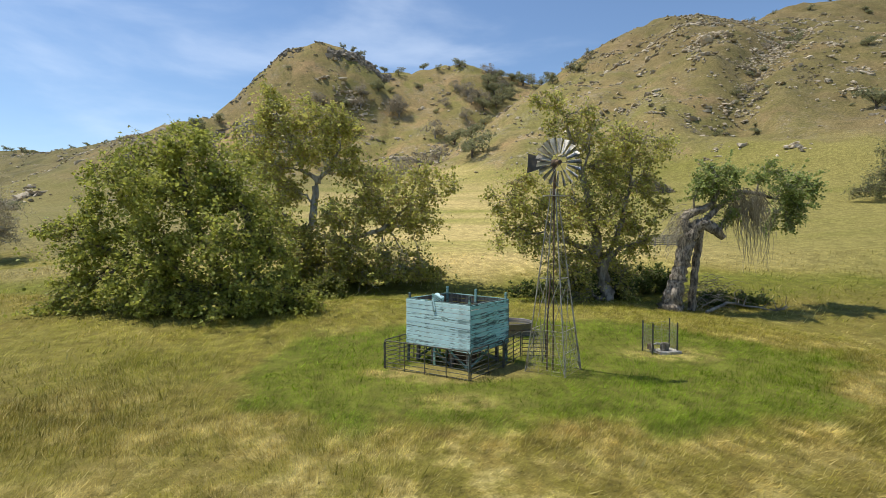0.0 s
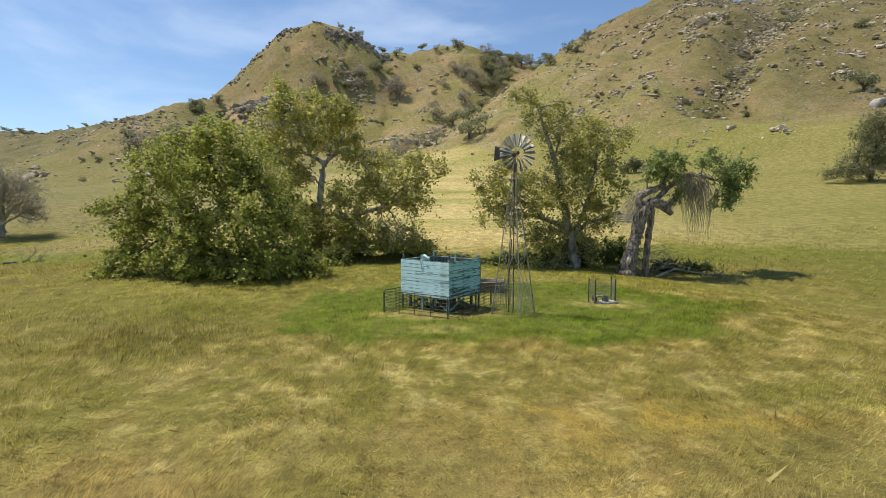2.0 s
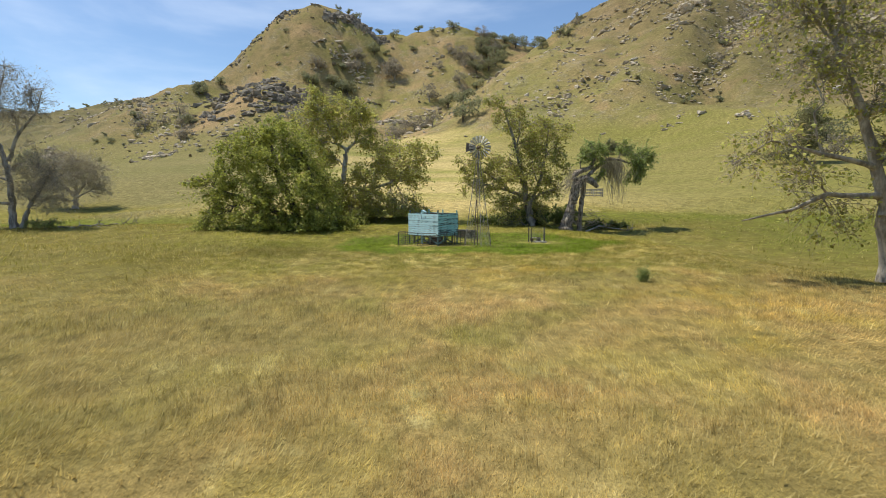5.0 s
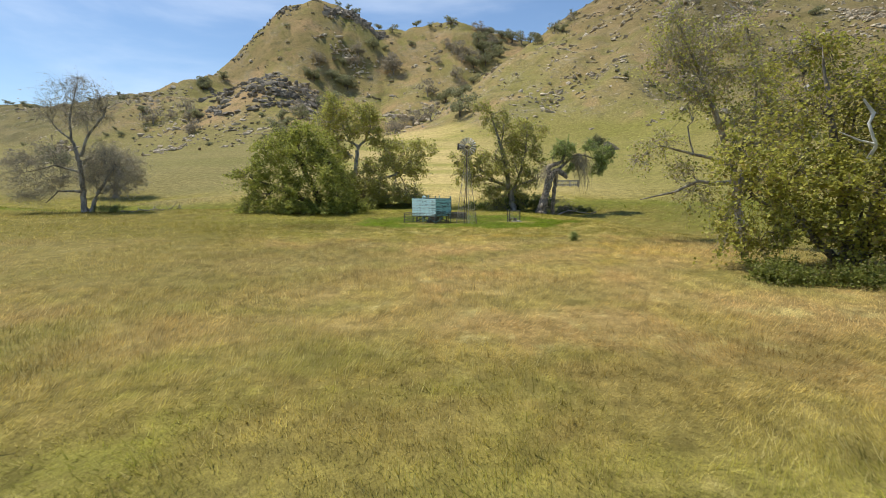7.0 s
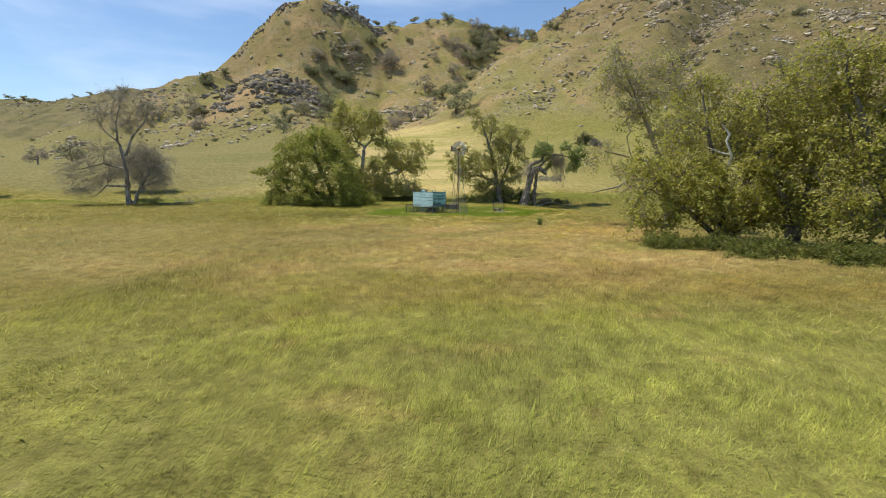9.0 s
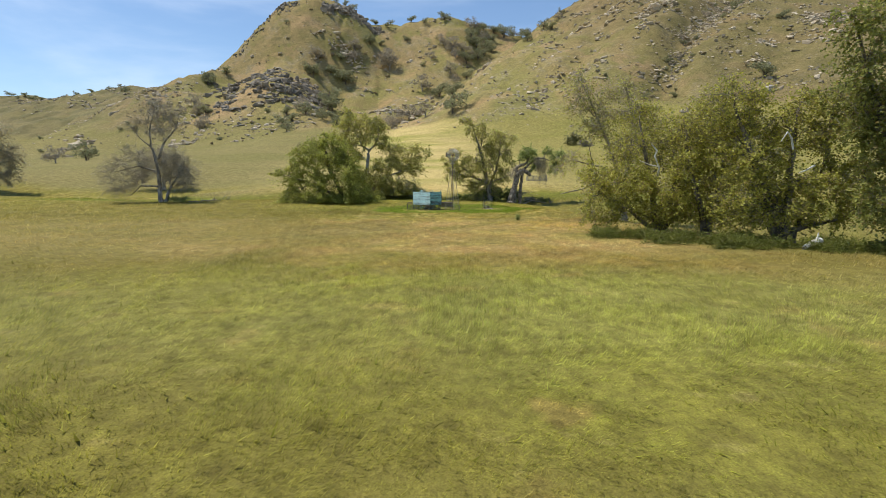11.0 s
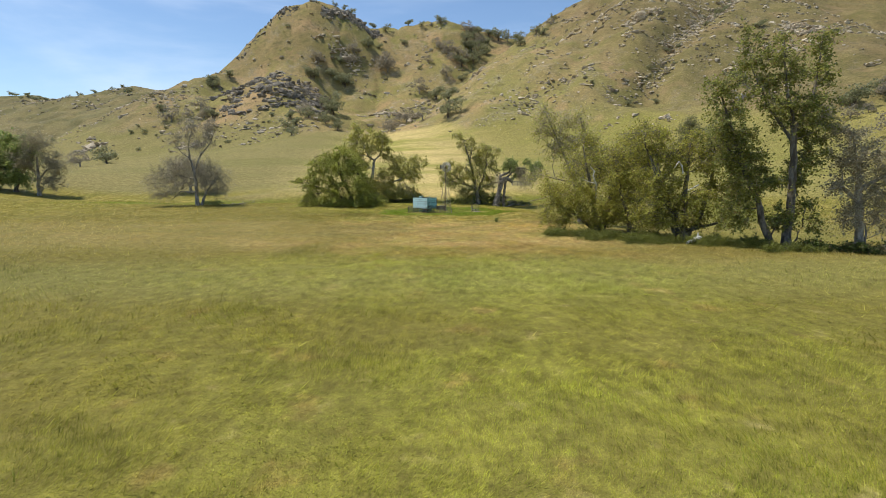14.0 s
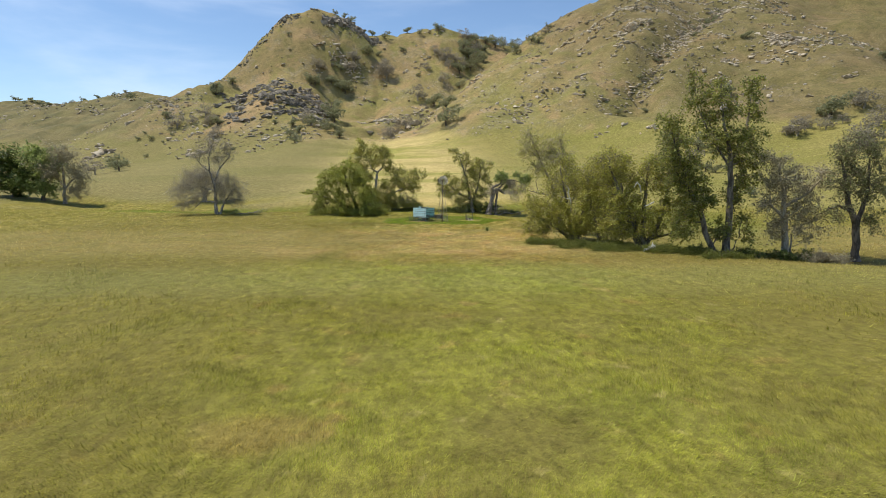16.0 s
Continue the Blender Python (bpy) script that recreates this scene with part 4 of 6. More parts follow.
make_tree(
    "bare_sycamore", "tall leafless sycamore with crooked pale limbs and a second low stem", (-46.3, 17.2),
    [[(-0.2, 0, 0.1, 0.4), (-0.4, 0, 2.9, 0.33), (-0.4, 0, 6.3, 0.28), (-0.8, 0, 8.1, 0.24)], [(-0.8, 0, 8.1, 0.2), (-1.3, 0, 10.0, 0.16), (-1.3, 0, 12.4, 0.11), (0.1, 0, 16.9, 0.05)], [(-0.3, 0, 7.5, 0.2), (1.0, 0, 10.4, 0.16), (3.1, 0, 12.7, 0.1), (3.9, 0, 14.9, 0.04)], [(-0.5, 0, 2.8, 0.16), (-3.5, 0, 2.9, 0.11), (-5.3, 0, 1.3, 0.05)], [(-0.5, 0, 5.4, 0.15), (-3.7, 0, 6.3, 0.11), (-7.4, 0, 5.4, 0.06)], [(-1.2, 0, 9.6, 0.13), (-3.0, 0, 11.0, 0.09), (-4.3, 0, 13.2, 0.04)], [(0.4, 0.2, 0.1, 0.3), (1.3, 0.4, 2.5, 0.22), (3.0, 0.4, 5.0, 0.13), (4.1, 0.4, 7.1, 0.06)]],
    bough([(-0.8, 0, 15.7, 2.8, 2.1), (2.5, 0, 14.9, 2.2, 2.0), (-3.0, 0, 13.2, 2.7, 1.8), (0.9, 0, 12.4, 2.7, 1.8), (0.1, 0, 17.3, 1.0, 0.8), (3.4, 0, 13.3, 1.7, 1.8)], 0.16, 2.6)
    + bough([(-6.5, 0, 6.7, 3.0, 2.2), (-3.5, 0, 8.1, 2.8, 2.0), (-8.3, 0, 4.6, 2.3, 2.0), (-5.1, 0, 3.8, 3.0, 2.0), (-6.9, 0, 2.1, 2.5, 1.2), (-2.9, 0, 5.4, 2.4, 1.8)], 0.22, 2.2)
    + bough([(2.7, 0.4, 7.1, 2.4, 2.4), (4.7, 0.4, 5.5, 2.2, 2.4), (1.7, 0.4, 4.2, 2.5, 2.2), (4.1, 0.4, 2.9, 2.0, 1.4), (0.8, 0.4, 6.7, 1.5, 2.0)], 0.3, 3.0),
    M_BARK_GREY, M_LEAF_G, 0.17, 15, "bare trees")
make_tree(
    "bare_oak", "dome-shaped leafless tree with a thick net of grey twigs", (-62.0, 51.0),
    [[(0, 0, 0, 0.5), (0.1, 0, 1.6, 0.4), (0.3, 0, 3.2, 0.3)], [(0.2, 0, 2.4, 0.26), (2.2, 0, 4.6, 0.18), (4.2, 0, 5.4, 0.08)], [(0.1, 0, 2.2, 0.26), (-2.4, 0, 4.8, 0.18), (-4.2, 0, 6, 0.08)], [(0.3, 0, 3.2, 0.24), (0.6, 0, 6.6, 0.14), (0.8, 0, 9.4, 0.06)], [(0.2, 0, 2.0, 0.18), (3.2, -0.8, 3.2, 0.12), (6, -1, 2.4, 0.05)]],
    [(0, 0, 8.2, 3.8, 3.4, 3.0, 900, 260), (3.2, 0, 6.4, 3.4, 3.2, 3.0, 800, 230), (-3.4, 0, 6.6, 3.6, 3.2, 3.0, 800, 230), (4.6, -0.6, 3.8, 2.6, 2.4, 1.8, 500, 140), (-5, 0, 4.2, 3.0, 2.4, 2.0, 500, 140), (0.4, -1.4, 5, 3.6, 2.4, 2.4, 400, 130)],
    M_BARK_TWIG, M_LEAF_G, 0.2, 16, "bare trees")

# the row along the creek
make_tree(
    "creek_tree", "tall thin-leaved sycamore of grey limbs with a long low branch", (20.8, -17.0),
    [[(1.4, 0, 0, 0.36), (0.9, 0, 3.8, 0.3), (-0.3, 0, 7.6, 0.22), (-2.3, 0, 11.7, 0.13), (-4.2, 0, 15.6, 0.04)], [(0.9, 0, 3.3, 0.24), (1.8, 0, 7.6, 0.17), (1.8, 0, 11.7, 0.1), (0.8, 0, 15.3, 0.04)], [(0.9, 0, 4.3, 0.17), (-2.1, 0, 4.4, 0.12), (-4.0, 0, 3.6, 0.08), (-6.3, 0, 3.1, 0.03)], [(0.3, 0, 5.7, 0.14), (-2.5, 0, 6.4, 0.1), (-5.1, 0, 7.0, 0.05), (-6.8, 0, 5.9, 0.02)]],
    bough([(-4.3, 0, 15.4, 1.7, 1.4), (-4.5, 0, 13.3, 1.8, 1.8), (-2.1, 0, 13.9, 2.0, 1.8), (0.7, 0, 14.7, 1.8, 1.6), (-1.1, 0, 11.7, 2.2, 1.8), (1.8, 0, 12.1, 2.0, 1.8)], 0.42, 2.6)
    + bough([(-3.0, 0, 10.5, 2.0, 1.3), (0.1, 0, 9.3, 2.1, 1.4), (3.0, 0, 10.2, 1.6, 1.8), (4.0, 0, 7.6, 1.6, 1.6), (1.1, 0, 7.0, 1.6, 1.4)], 0.55, 2.4)
    + bough([(-5.1, 0, 7.1, 1.8, 1.0), (-6.5, 0, 5.8, 1.1, 0.8), (-3.1, 0, 5.3, 1.7, 1.1), (-2.0, 0, 3.3, 1.6, 1.2), (1.8, 0, 4.3, 1.6, 1.4)], 0.4, 1.6),
    M_BARK_TWIG, M_LEAF_B, 0.2, 30, "trees along the creek")
leafy = make_tree(
    "creek_tree", "yellow-green leafy tree with branches down to the grass", (19.0, -28.5),
    [[(1.6, 0, 0, 0.34), (1.0, 0, 3.8, 0.26), (0.1, 0, 7.1, 0.16), (-0.6, 0, 10.3, 0.05)], [(2.2, 0, 0, 0.3), (3.0, 0, 3.8, 0.24), (4.0, 0, 7.6, 0.12)], [(1.3, 0, 0, 0.22), (-1.5, -0.5, 2.2, 0.16), (-4.3, -1, 3.6, 0.07)]],
    bough([(0.2, 2, 10.6, 2.2, 1.8), (2.9, 1.5, 9.2, 2.3, 1.7), (-1.1, 1, 7.8, 2.1, 1.9), (1.8, 1, 7.0, 2.5, 2.1), (5.1, 1, 7.0, 2.1, 1.9), (6.6, 1, 8.8, 1.9, 1.9)], 0.9, 1.9)
    + bough([(-4.9, -1, 5.3, 1.6, 1.3), (-4.6, -1, 3.3, 1.6, 1.8), (-1.9, -1, 4.5, 2.1, 1.8), (0.3, -1.5, 4.0, 2.3, 1.9), (2.5, -1.5, 3.3, 2.3, 1.8), (4.6, -1, 4.5, 2.1, 1.9)], 1.45, 1.1)
    + bough([(-1.4, -1.5, 2.1, 1.8, 1.1), (-5.2, -1, 1.5, 0.7, 0.9), (1.4, -1.5, 1.5, 2.2, 1.0), (4.9, -1.5, 2.0, 1.9, 1.1), (-3.6, -1, 1.4, 1.3, 0.8)], 1.4, 1.0),
    M_BARK_MID, M_LEAF_Y, 0.19, 17, "trees along the creek")
dead = Heap()
dead.tube([(1.0, -0.6, 4.2), (0.32, -2.5, 5.87), (-0.13, -2.5, 6.88), (0.05, -2.5, 7.33), (-0.5, -2.5, 7.96)], [0.09, 0.08, 0.07, 0.09, 0.04], 8)
dead.tube([(0.24, -2.5, 5.97), (-0.5, -2.5, 6.12), (-1.49, -2.5, 6.5)], [0.05, 0.045, 0.02], 6)
part("dead_limb", dead.mesh("dead_limb", M_BLEACHED), leafy, "bleached white dead limb")
broad = make_tree(
    "creek_tree", "wide many-stemmed tree with dull green leaves", (27.6, -35.8),
    [[(-0.2, 0, 0, 0.5), (-1.0, 0, 2.4, 0.42), (-2.8, 0, 6.2, 0.26), (-4.9, 0, 10.8, 0.09)], [(0.3, 0, 0, 0.42), (0.0, 0, 3.3, 0.34), (0.1, 0, 7.1, 0.2), (0.3, 0, 10.6, 0.07)], [(0.6, 0, 0, 0.36), (2.0, 0, 2.9, 0.28), (3.1, 0, 6.7, 0.18), (3.1, 0, 10.9, 0.07)], [(0.2, 0, 0.9, 0.28), (1.9, -0.6, 1.6, 0.18), (3.9, -0.8, 2.0, 0.1)]],
    bough([(-4.8, 1.5, 11.8, 2.3, 1.4), (-2.6, 1, 11.6, 1.6, 1.1), (-3.0, 1, 10.2, 2.0, 1.6), (-5.0, 1.5, 9.5, 1.8, 1.7), (-1.5, 0, 9.4, 1.6, 1.4), (0.3, 0, 10.8, 1.7, 1.5), (2.6, 0, 11.3, 1.8, 1.3), (1.0, 0, 8.5, 1.9, 1.8), (3.3, 0, 9.0, 1.8, 1.8), (4.8, 0, 10.2, 1.4, 1.6)], 1.05, 1.4)
    + bough([(-4.3, 0, 6.3, 1.8, 1.8), (-1.8, 0, 7.0, 1.5, 1.4), (-3.8, -1, 4.2, 1.9, 1.8), (-1.8, -1, 4.7, 2.1, 1.6), (0.6, -1, 4.9, 2.0, 1.8), (3.4, -0.5, 5.4, 1.8, 1.8), (5.7, 0, 6.2, 1.4, 1.8)], 1.2, 1.2)
    + bough([(-3.1, -1, 2.4, 1.9, 1.0), (-1.5, -1.5, 2.7, 1.9, 1.0), (0.9, -1, 2.8, 2.0, 1.3), (4.2, -0.5, 2.9, 1.8, 1.3), (6.6, 0, 3.8, 1.6, 1.7), (-4.9, -0.5, 2.8, 1.6, 1.2)], 1.25, 1.0),
    M_BARK_MID, M_LEAF_Y, 0.19, 18, "trees along the creek")
for path, radii in (([(-2.45, -2.2, 7.99), (-2.02, -2.2, 8.68), (-1.66, -2.2, 8.21), (-1.47, -2.2, 7.39)], [0.03, 0.06, 0.075, 0.07]), ([(-1.01, -2.4, 5.65), (-0.46, -2.4, 5.87), (0.19, -2.4, 6.22)], [0.04, 0.06, 0.08]), ([(1.77, -1.8, 9.81), (2.27, -1.8, 9.44), (2.67, -1.8, 8.95)], [0.05, 0.06, 0.03])):
    snag = Heap()
    snag.tube(path, radii, 8)
    part("dead_limb", snag.mesh("dead_limb", M_BLEACHED), broad, "bleached white broken limb")
make_tree(
    "creek_tree", "bushy dull green tree with low branches by the creek", (23.6, -31.5),
    [[(0, 0, 0, 0.3), (-0.5, 0, 2.4, 0.24), (-1.4, 0.4, 5.4, 0.16), (-2, 0.6, 8.6, 0.07)], [(0.2, 0, 0, 0.28), (0.8, 0, 3, 0.2), (1.2, 0, 6.4, 0.1)]],
    bough([(-2.4, 0.6, 9.4, 2.0, 1.8), (0.4, 0.6, 10.6, 2.2, 1.8), (2.0, 0.3, 9.4, 1.8, 1.8)], 0.85, 1.8)
    + bough([(-1.4, 0.4, 6.4, 2.4, 2.2), (1.2, 0, 7.0, 2.4, 2.2), (0, -0.2, 4.4, 2.6, 2.0)], 1.25, 1.2)
    + bough([(0, -0.6, 2.2, 2.8, 1.6), (-2.6, 0.4, 2.4, 1.8, 1.5), (2.4, -0.2, 2.6, 1.8, 1.6)], 1.3, 1.0),
    M_BARK_MID, M_LEAF_Y, 0.19, 29, "trees along the creek")
make_tree(
    "creek_tree", "tall sycamore of two trunks, one upright and one leaning", (35.2, -41.2),
    [[(0.7, 0, 0, 0.46), (0.6, 0, 4.9, 0.38), (0.5, 0, 9.3, 0.32), (0.1, 0, 12.9, 0.24), (-1.0, 0, 16.5, 0.12), (-1.6, 0, 20.6, 0.05)], [(0.2, 0, 11.7, 0.2), (2.0, 0, 15.3, 0.13), (2.3, 0, 20.7, 0.05)], [(-0.8, 0, 0, 0.36), (-2.5, 0, 4.3, 0.3), (-4.4, 0.5, 8.6, 0.22), (-6.1, 1, 13.6, 0.12), (-7.3, 1, 16.6, 0.05)], [(0.2, 0, 11.1, 0.16), (-1.4, 1.5, 14.3, 0.12), (-2.8, 3, 18.8, 0.06)]],
    bough([(-3.4, 3, 21.3, 0.8, 1.3), (-2.8, 3, 18.9, 1.3, 2.0), (-2.1, 2, 16.3, 1.5, 1.5), (-1.6, 0, 19.9, 1.3, 1.5), (-0.7, 0, 17.6, 1.6, 1.5), (2.2, 0, 20.6, 1.3, 1.3), (2.4, 0, 17.7, 1.3, 1.7), (0.1, 0, 14.9, 2.3, 1.5), (1.4, 0, 12.9, 2.4, 1.5), (3.1, 0, 14.5, 1.5, 1.2), (-2.0, 0, 14.4, 1.5, 1.1)], 1.15, 1.3)
    + bough([(-7.4, 1, 15.9, 1.7, 1.6), (-5.9, 1, 13.8, 1.9, 1.7), (-4.7, 1, 11.4, 1.8, 1.8), (-6.8, 1, 11.6, 1.7, 1.5), (-3.5, 0.5, 9.3, 1.8, 1.8), (-5.7, 0.5, 8.6, 1.8, 1.8), (2.8, 0, 11.6, 1.4, 1.1)], 1.1, 1.3)
    + bough([(-4.3, 0, 6.2, 1.5, 1.8), (-2.7, 0, 7.3, 1.1, 1.8), (-0.4, 0, 3.6, 1.1, 1.5), (2.3, 0, 3.7, 1.1, 1.8), (1.2, 0, 7.7, 0.9, 2.4), (-5.1, 0, 3.8, 1.8, 1.5), (2.6, 0, 9.3, 1.1, 1.3)], 1.5, 1.3),
    M_BARK_MID, M_LEAF_T, 0.23, 19, "trees along the creek")
make_tree(
    "creek_tree", "grey thinly leaved tree with crooked limbs", (42.0, -43.0),
    [[(0.3, 0, 0, 0.4), (-0.4, 0, 4.5, 0.34), (-0.8, 0, 7.5, 0.22), (-1.8, 0, 11.4, 0.08)], [(-0.4, 0, 5.0, 0.2), (-2.4, 0, 6.6, 0.13), (-3.8, 0, 6.3, 0.05)], [(-0.6, 0, 6.3, 0.2), (2.0, 0, 7.8, 0.14), (3.8, 0, 9.7, 0.06)]],
    bough([(-2.3, 0, 11.6, 1.5, 1.5), (0.4, 0, 10.4, 1.5, 1.5), (-0.7, 0, 8.3, 2.1, 1.7), (-2.4, 0, 9.8, 1.5, 1.7), (-3.5, 0, 11.9, 1.0, 0.8)], 0.6, 2.6)
    + bough([(2.5, 0, 8.6, 1.7, 2.0), (3.8, 0, 10.0, 1.2, 1.6), (-2.4, 0, 6.8, 1.7, 1.5), (1.5, 0, 6.2, 1.7, 1.7)], 0.6, 2.4)
    + bough([(-0.2, 0, 4.3, 1.5, 2.1), (3.7, 0, 4.3, 2.0, 2.1), (-1.8, 0, 3.6, 1.1, 1.5)], 0.6, 2.2),
    M_BARK_TWIG, M_LEAF_G, 0.2, 20, "trees along the creek")
make_tree(
    "creek_tree", "dark-stemmed spreading tree with sparse grey-green leaves", (48.4, -46.0),
    [[(0.0, 0, 0, 0.42), (-0.5, 0, 4.4, 0.36), (-1.9, 0, 7.5, 0.24), (-3.0, 0, 11.7, 0.1)], [(-0.5, 0, 4.4, 0.28), (0.5, 0, 7.5, 0.2), (0.3, 0, 11.7, 0.08)], [(-0.8, 0, 5.6, 0.18), (-2.7, 0, 6.5, 0.12), (-4.1, 0, 6.1, 0.05)]],
    bough([(-2.8, 0, 12.6, 1.6, 1.6), (-1.0, 0, 13.5, 1.7, 1.7), (-1.6, 0, 10.5, 1.8, 1.7), (0.8, 0, 11.7, 1.7, 1.8)], 0.7, 2.4)
    + bough([(-3.4, 0, 9.3, 1.3, 1.5), (-0.7, 0, 8.1, 2.0, 1.8), (1.5, 0, 8.7, 1.8, 2.1)], 0.7, 2.2)
    + bough([(-2.7, 0, 5.9, 1.5, 1.5), (1.4, 0, 4.7, 1.6, 1.6)], 0.6, 2.0),
    M_BARK_DARK, M_LEAF_D, 0.2, 21, "trees along the creek")



def fallen_log(x, y):
    """A short bleached log with a broken stub, lying in the weeds."""
    ob = thing("fallen_log", pose(x, y, land(x, y)), "bleached white fallen log with a broken stub under the tree", "log")
    log = Heap()
    log.tube([(-0.72, -0.25, 0.12), (-0.35, -0.1, 0.24), (0.0, 0.0, 0.40), (0.5, 0.1, 0.50), (0.86, 0.2, 0.56)], [0.12, 0.17, 0.20, 0.24, 0.26], 10)
    part("trunk", log.mesh("trunk", M_BLEACHED), ob)
    stub = Heap()
    stub.tube([(0.45, 0.1, 0.5), (0.55, 0.05, 0.9), (0.5, 0.0, 1.2)], [0.1, 0.08, 0.03], 6)
    part("stub", stub.mesh("stub", M_BLEACHED), ob)
    return ob


fallen_log(26.4, -40.3)

# the group by the creek further up
make_tree(
    "creek_tree", "round green tree beside bare ones up the creek", (-106.5, 51.0),
    [[(0, 0, 0, 0.5), (0.6, 0, 4, 0.4), (-0.6, 0, 9, 0.2)], [(0.4, 0, 3, 0.3), (3, 0, 6.5, 0.22), (5, 0, 9, 0.1)]],
    [(-2, 0, 12, 5, 4.5, 4, 2600, 60), (3.4, 0, 9.6, 4, 4, 4, 2200, 56), (-4, 0, 6, 4, 4, 3.6, 2000, 50), (2, 0, 4, 4, 3, 3, 1600, 44)],
    M_BARK_DARK, M_LEAF_C, 0.4, 22, "trees up the creek")
make_tree(
    "creek_tree", "leafless grey tree with drooping twigs up the creek", (-99.5, 49.0),
    [[(0, 0, 0, 0.45), (0.2, 0, 5, 0.36), (0.5, 0, 10, 0.2)], [(0.2, 0, 4, 0.25), (3, 0, 7, 0.18), (6, 0, 7.4, 0.08)]],
    [(0.6, 0, 13.5, 4, 3.5, 4, 1600, 160), (4.4, 0, 8.6, 3.6, 3.2, 3.8, 1400, 150), (-2.6, 0, 9, 3.4, 3, 3.6, 1200, 120), (3.6, 0, 3.8, 3.4, 3, 2.6, 900, 90)],
    M_BARK_GREY, M_LEAF_G, 0.28, 23, "trees up the creek")
make_tree(
    "creek_tree", "dark green tree beside the bare ones up the creek", (-115.5, 52.5),
    [[(0, 0, 0, 0.5), (0.3, 0, 4, 0.4), (0, 0, 9, 0.2)]],
    [(0, 0, 11.5, 5.4, 4.5, 4, 2400, 60), (-3.6, 0, 6, 4.4, 4, 4, 2000, 50), (4, 0, 5.4, 4.4, 4, 4, 2000, 50), (0, 0, 2.6, 5, 3, 2.2, 1400, 40)],
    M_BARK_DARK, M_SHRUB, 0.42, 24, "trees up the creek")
make_tree(
    "hillside_oak", "dark leaning oak alone on the grassy slope", (88.0, 76.5),
    [[(0.3, 0, 0, 0.4), (0.3, 0, 2.6, 0.32), (0.9, 0, 6.7, 0.22), (0.5, 0, 11.9, 0.08)], [(0.4, 0, 2.0, 0.22), (-2.8, 0, 3.8, 0.15), (-6.4, 0, 2.2, 0.06)]],
    bough([(0.6, 0, 12.5, 2.57, 1.87), (-1.1, 0, 9.6, 3.04, 2.03), (2.8, 0, 10.4, 2.03, 2.03), (-2.1, 0, 5.8, 3.35, 2.34), (-5.5, 0, 2.4, 2.81, 1.64), (1.2, 0, 5.8, 2.18, 2.57), (-2.1, 0, 2, 3.51, 1.64), (-7.5, 0, 1.1, 1.64, 0.94)], 0.62, 1.4),
    M_BARK_DARK, M_LEAF_D, 0.3, 25)


# ---------------------------------------------------------------- shrubs
def make_shrub(name, label, x, y, rx, ry, rz, leaves, leaf, material, seed, group, bark=M_BARK_DARK, sprigs=14):
    rng = np.random.default_rng(seed)
    ob = thing(name, pose(x, y, land(x, y) - 0.04), label, "shrub", group)
    stems = [[(0.1 * k * rx, 0.1 * ry * (k % 2), 0, 0.05), (0.2 * k * rx, 0, 0.5 * rz, 0.035)] for k in (-2, 0, 2)]
    wood, twigs = [], Heap()
    blobs = [(rng.uniform(-0.5, 0.5) * rx, rng.uniform(-0.4, 0.4) * ry, rng.uniform(0.35, 0.6) * rz, rx * 0.6, ry * 0.6, rz * 0.5, leaves // 4, sprigs) for _ in range(4)]
    places = crown_arrays(rng, blobs, stems, wood, twigs, leaf, spread=0.2)
    places[:, 2] = np.maximum(places[:, 2], 0.04 + 0.2 * rng.random(len(places)))
    for limb in wood:
        part("stem", limb.mesh("stem", bark), ob)
    tagged(part("branchwork", twigs.mesh("branchwork", bark), ob), kind="stuff")
    part("crown", fast_mesh("crown", *leaf_arrays(rng, places, leaf), material), ob)
    return ob


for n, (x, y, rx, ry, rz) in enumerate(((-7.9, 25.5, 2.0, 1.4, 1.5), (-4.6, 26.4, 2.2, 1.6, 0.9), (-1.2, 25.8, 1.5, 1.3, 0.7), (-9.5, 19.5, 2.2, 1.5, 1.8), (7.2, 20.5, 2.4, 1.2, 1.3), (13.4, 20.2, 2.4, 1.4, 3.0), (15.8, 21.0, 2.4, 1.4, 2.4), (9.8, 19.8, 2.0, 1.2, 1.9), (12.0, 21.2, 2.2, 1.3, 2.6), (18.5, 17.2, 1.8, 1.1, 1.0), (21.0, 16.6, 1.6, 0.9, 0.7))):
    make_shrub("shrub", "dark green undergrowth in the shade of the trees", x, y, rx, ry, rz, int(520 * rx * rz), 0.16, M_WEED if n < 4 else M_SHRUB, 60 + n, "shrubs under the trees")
rng = np.random.default_rng(17)
for n in range(34):
    x = 13.6 + 0.62 * n + rng.normal(0, 0.3)
    y = -33.4 - 0.52 * (x - 13.8) + rng.normal(0, 1.3)
    size = rng.uniform(0.8, 1.4)
    make_shrub("shrub", "low green weeds and undergrowth along the creek bank", x, y, 1.7 * size, 1.2 * size, rng.uniform(0.22, 0.42), int(460 * size), 0.11, M_WEED, 180 + n, "shrubs along the creek", M_WEED, 5)
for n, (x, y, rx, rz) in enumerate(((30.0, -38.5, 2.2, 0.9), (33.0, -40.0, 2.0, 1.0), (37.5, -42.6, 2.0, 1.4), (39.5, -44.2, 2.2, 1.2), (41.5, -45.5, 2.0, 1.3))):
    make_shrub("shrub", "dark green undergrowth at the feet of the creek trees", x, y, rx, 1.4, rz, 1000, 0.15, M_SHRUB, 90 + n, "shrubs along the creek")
for n, (x, y) in enumerate(((43.5, -47.0), (45.0, -47.8))):
    make_shrub("shrub", "leafless grey brush beside the trees", x, y, 2.2, 1.2, 1.4, 700, 0.14, M_LEAF_G, 95 + n, "grey brush", M_BARK_GREY)
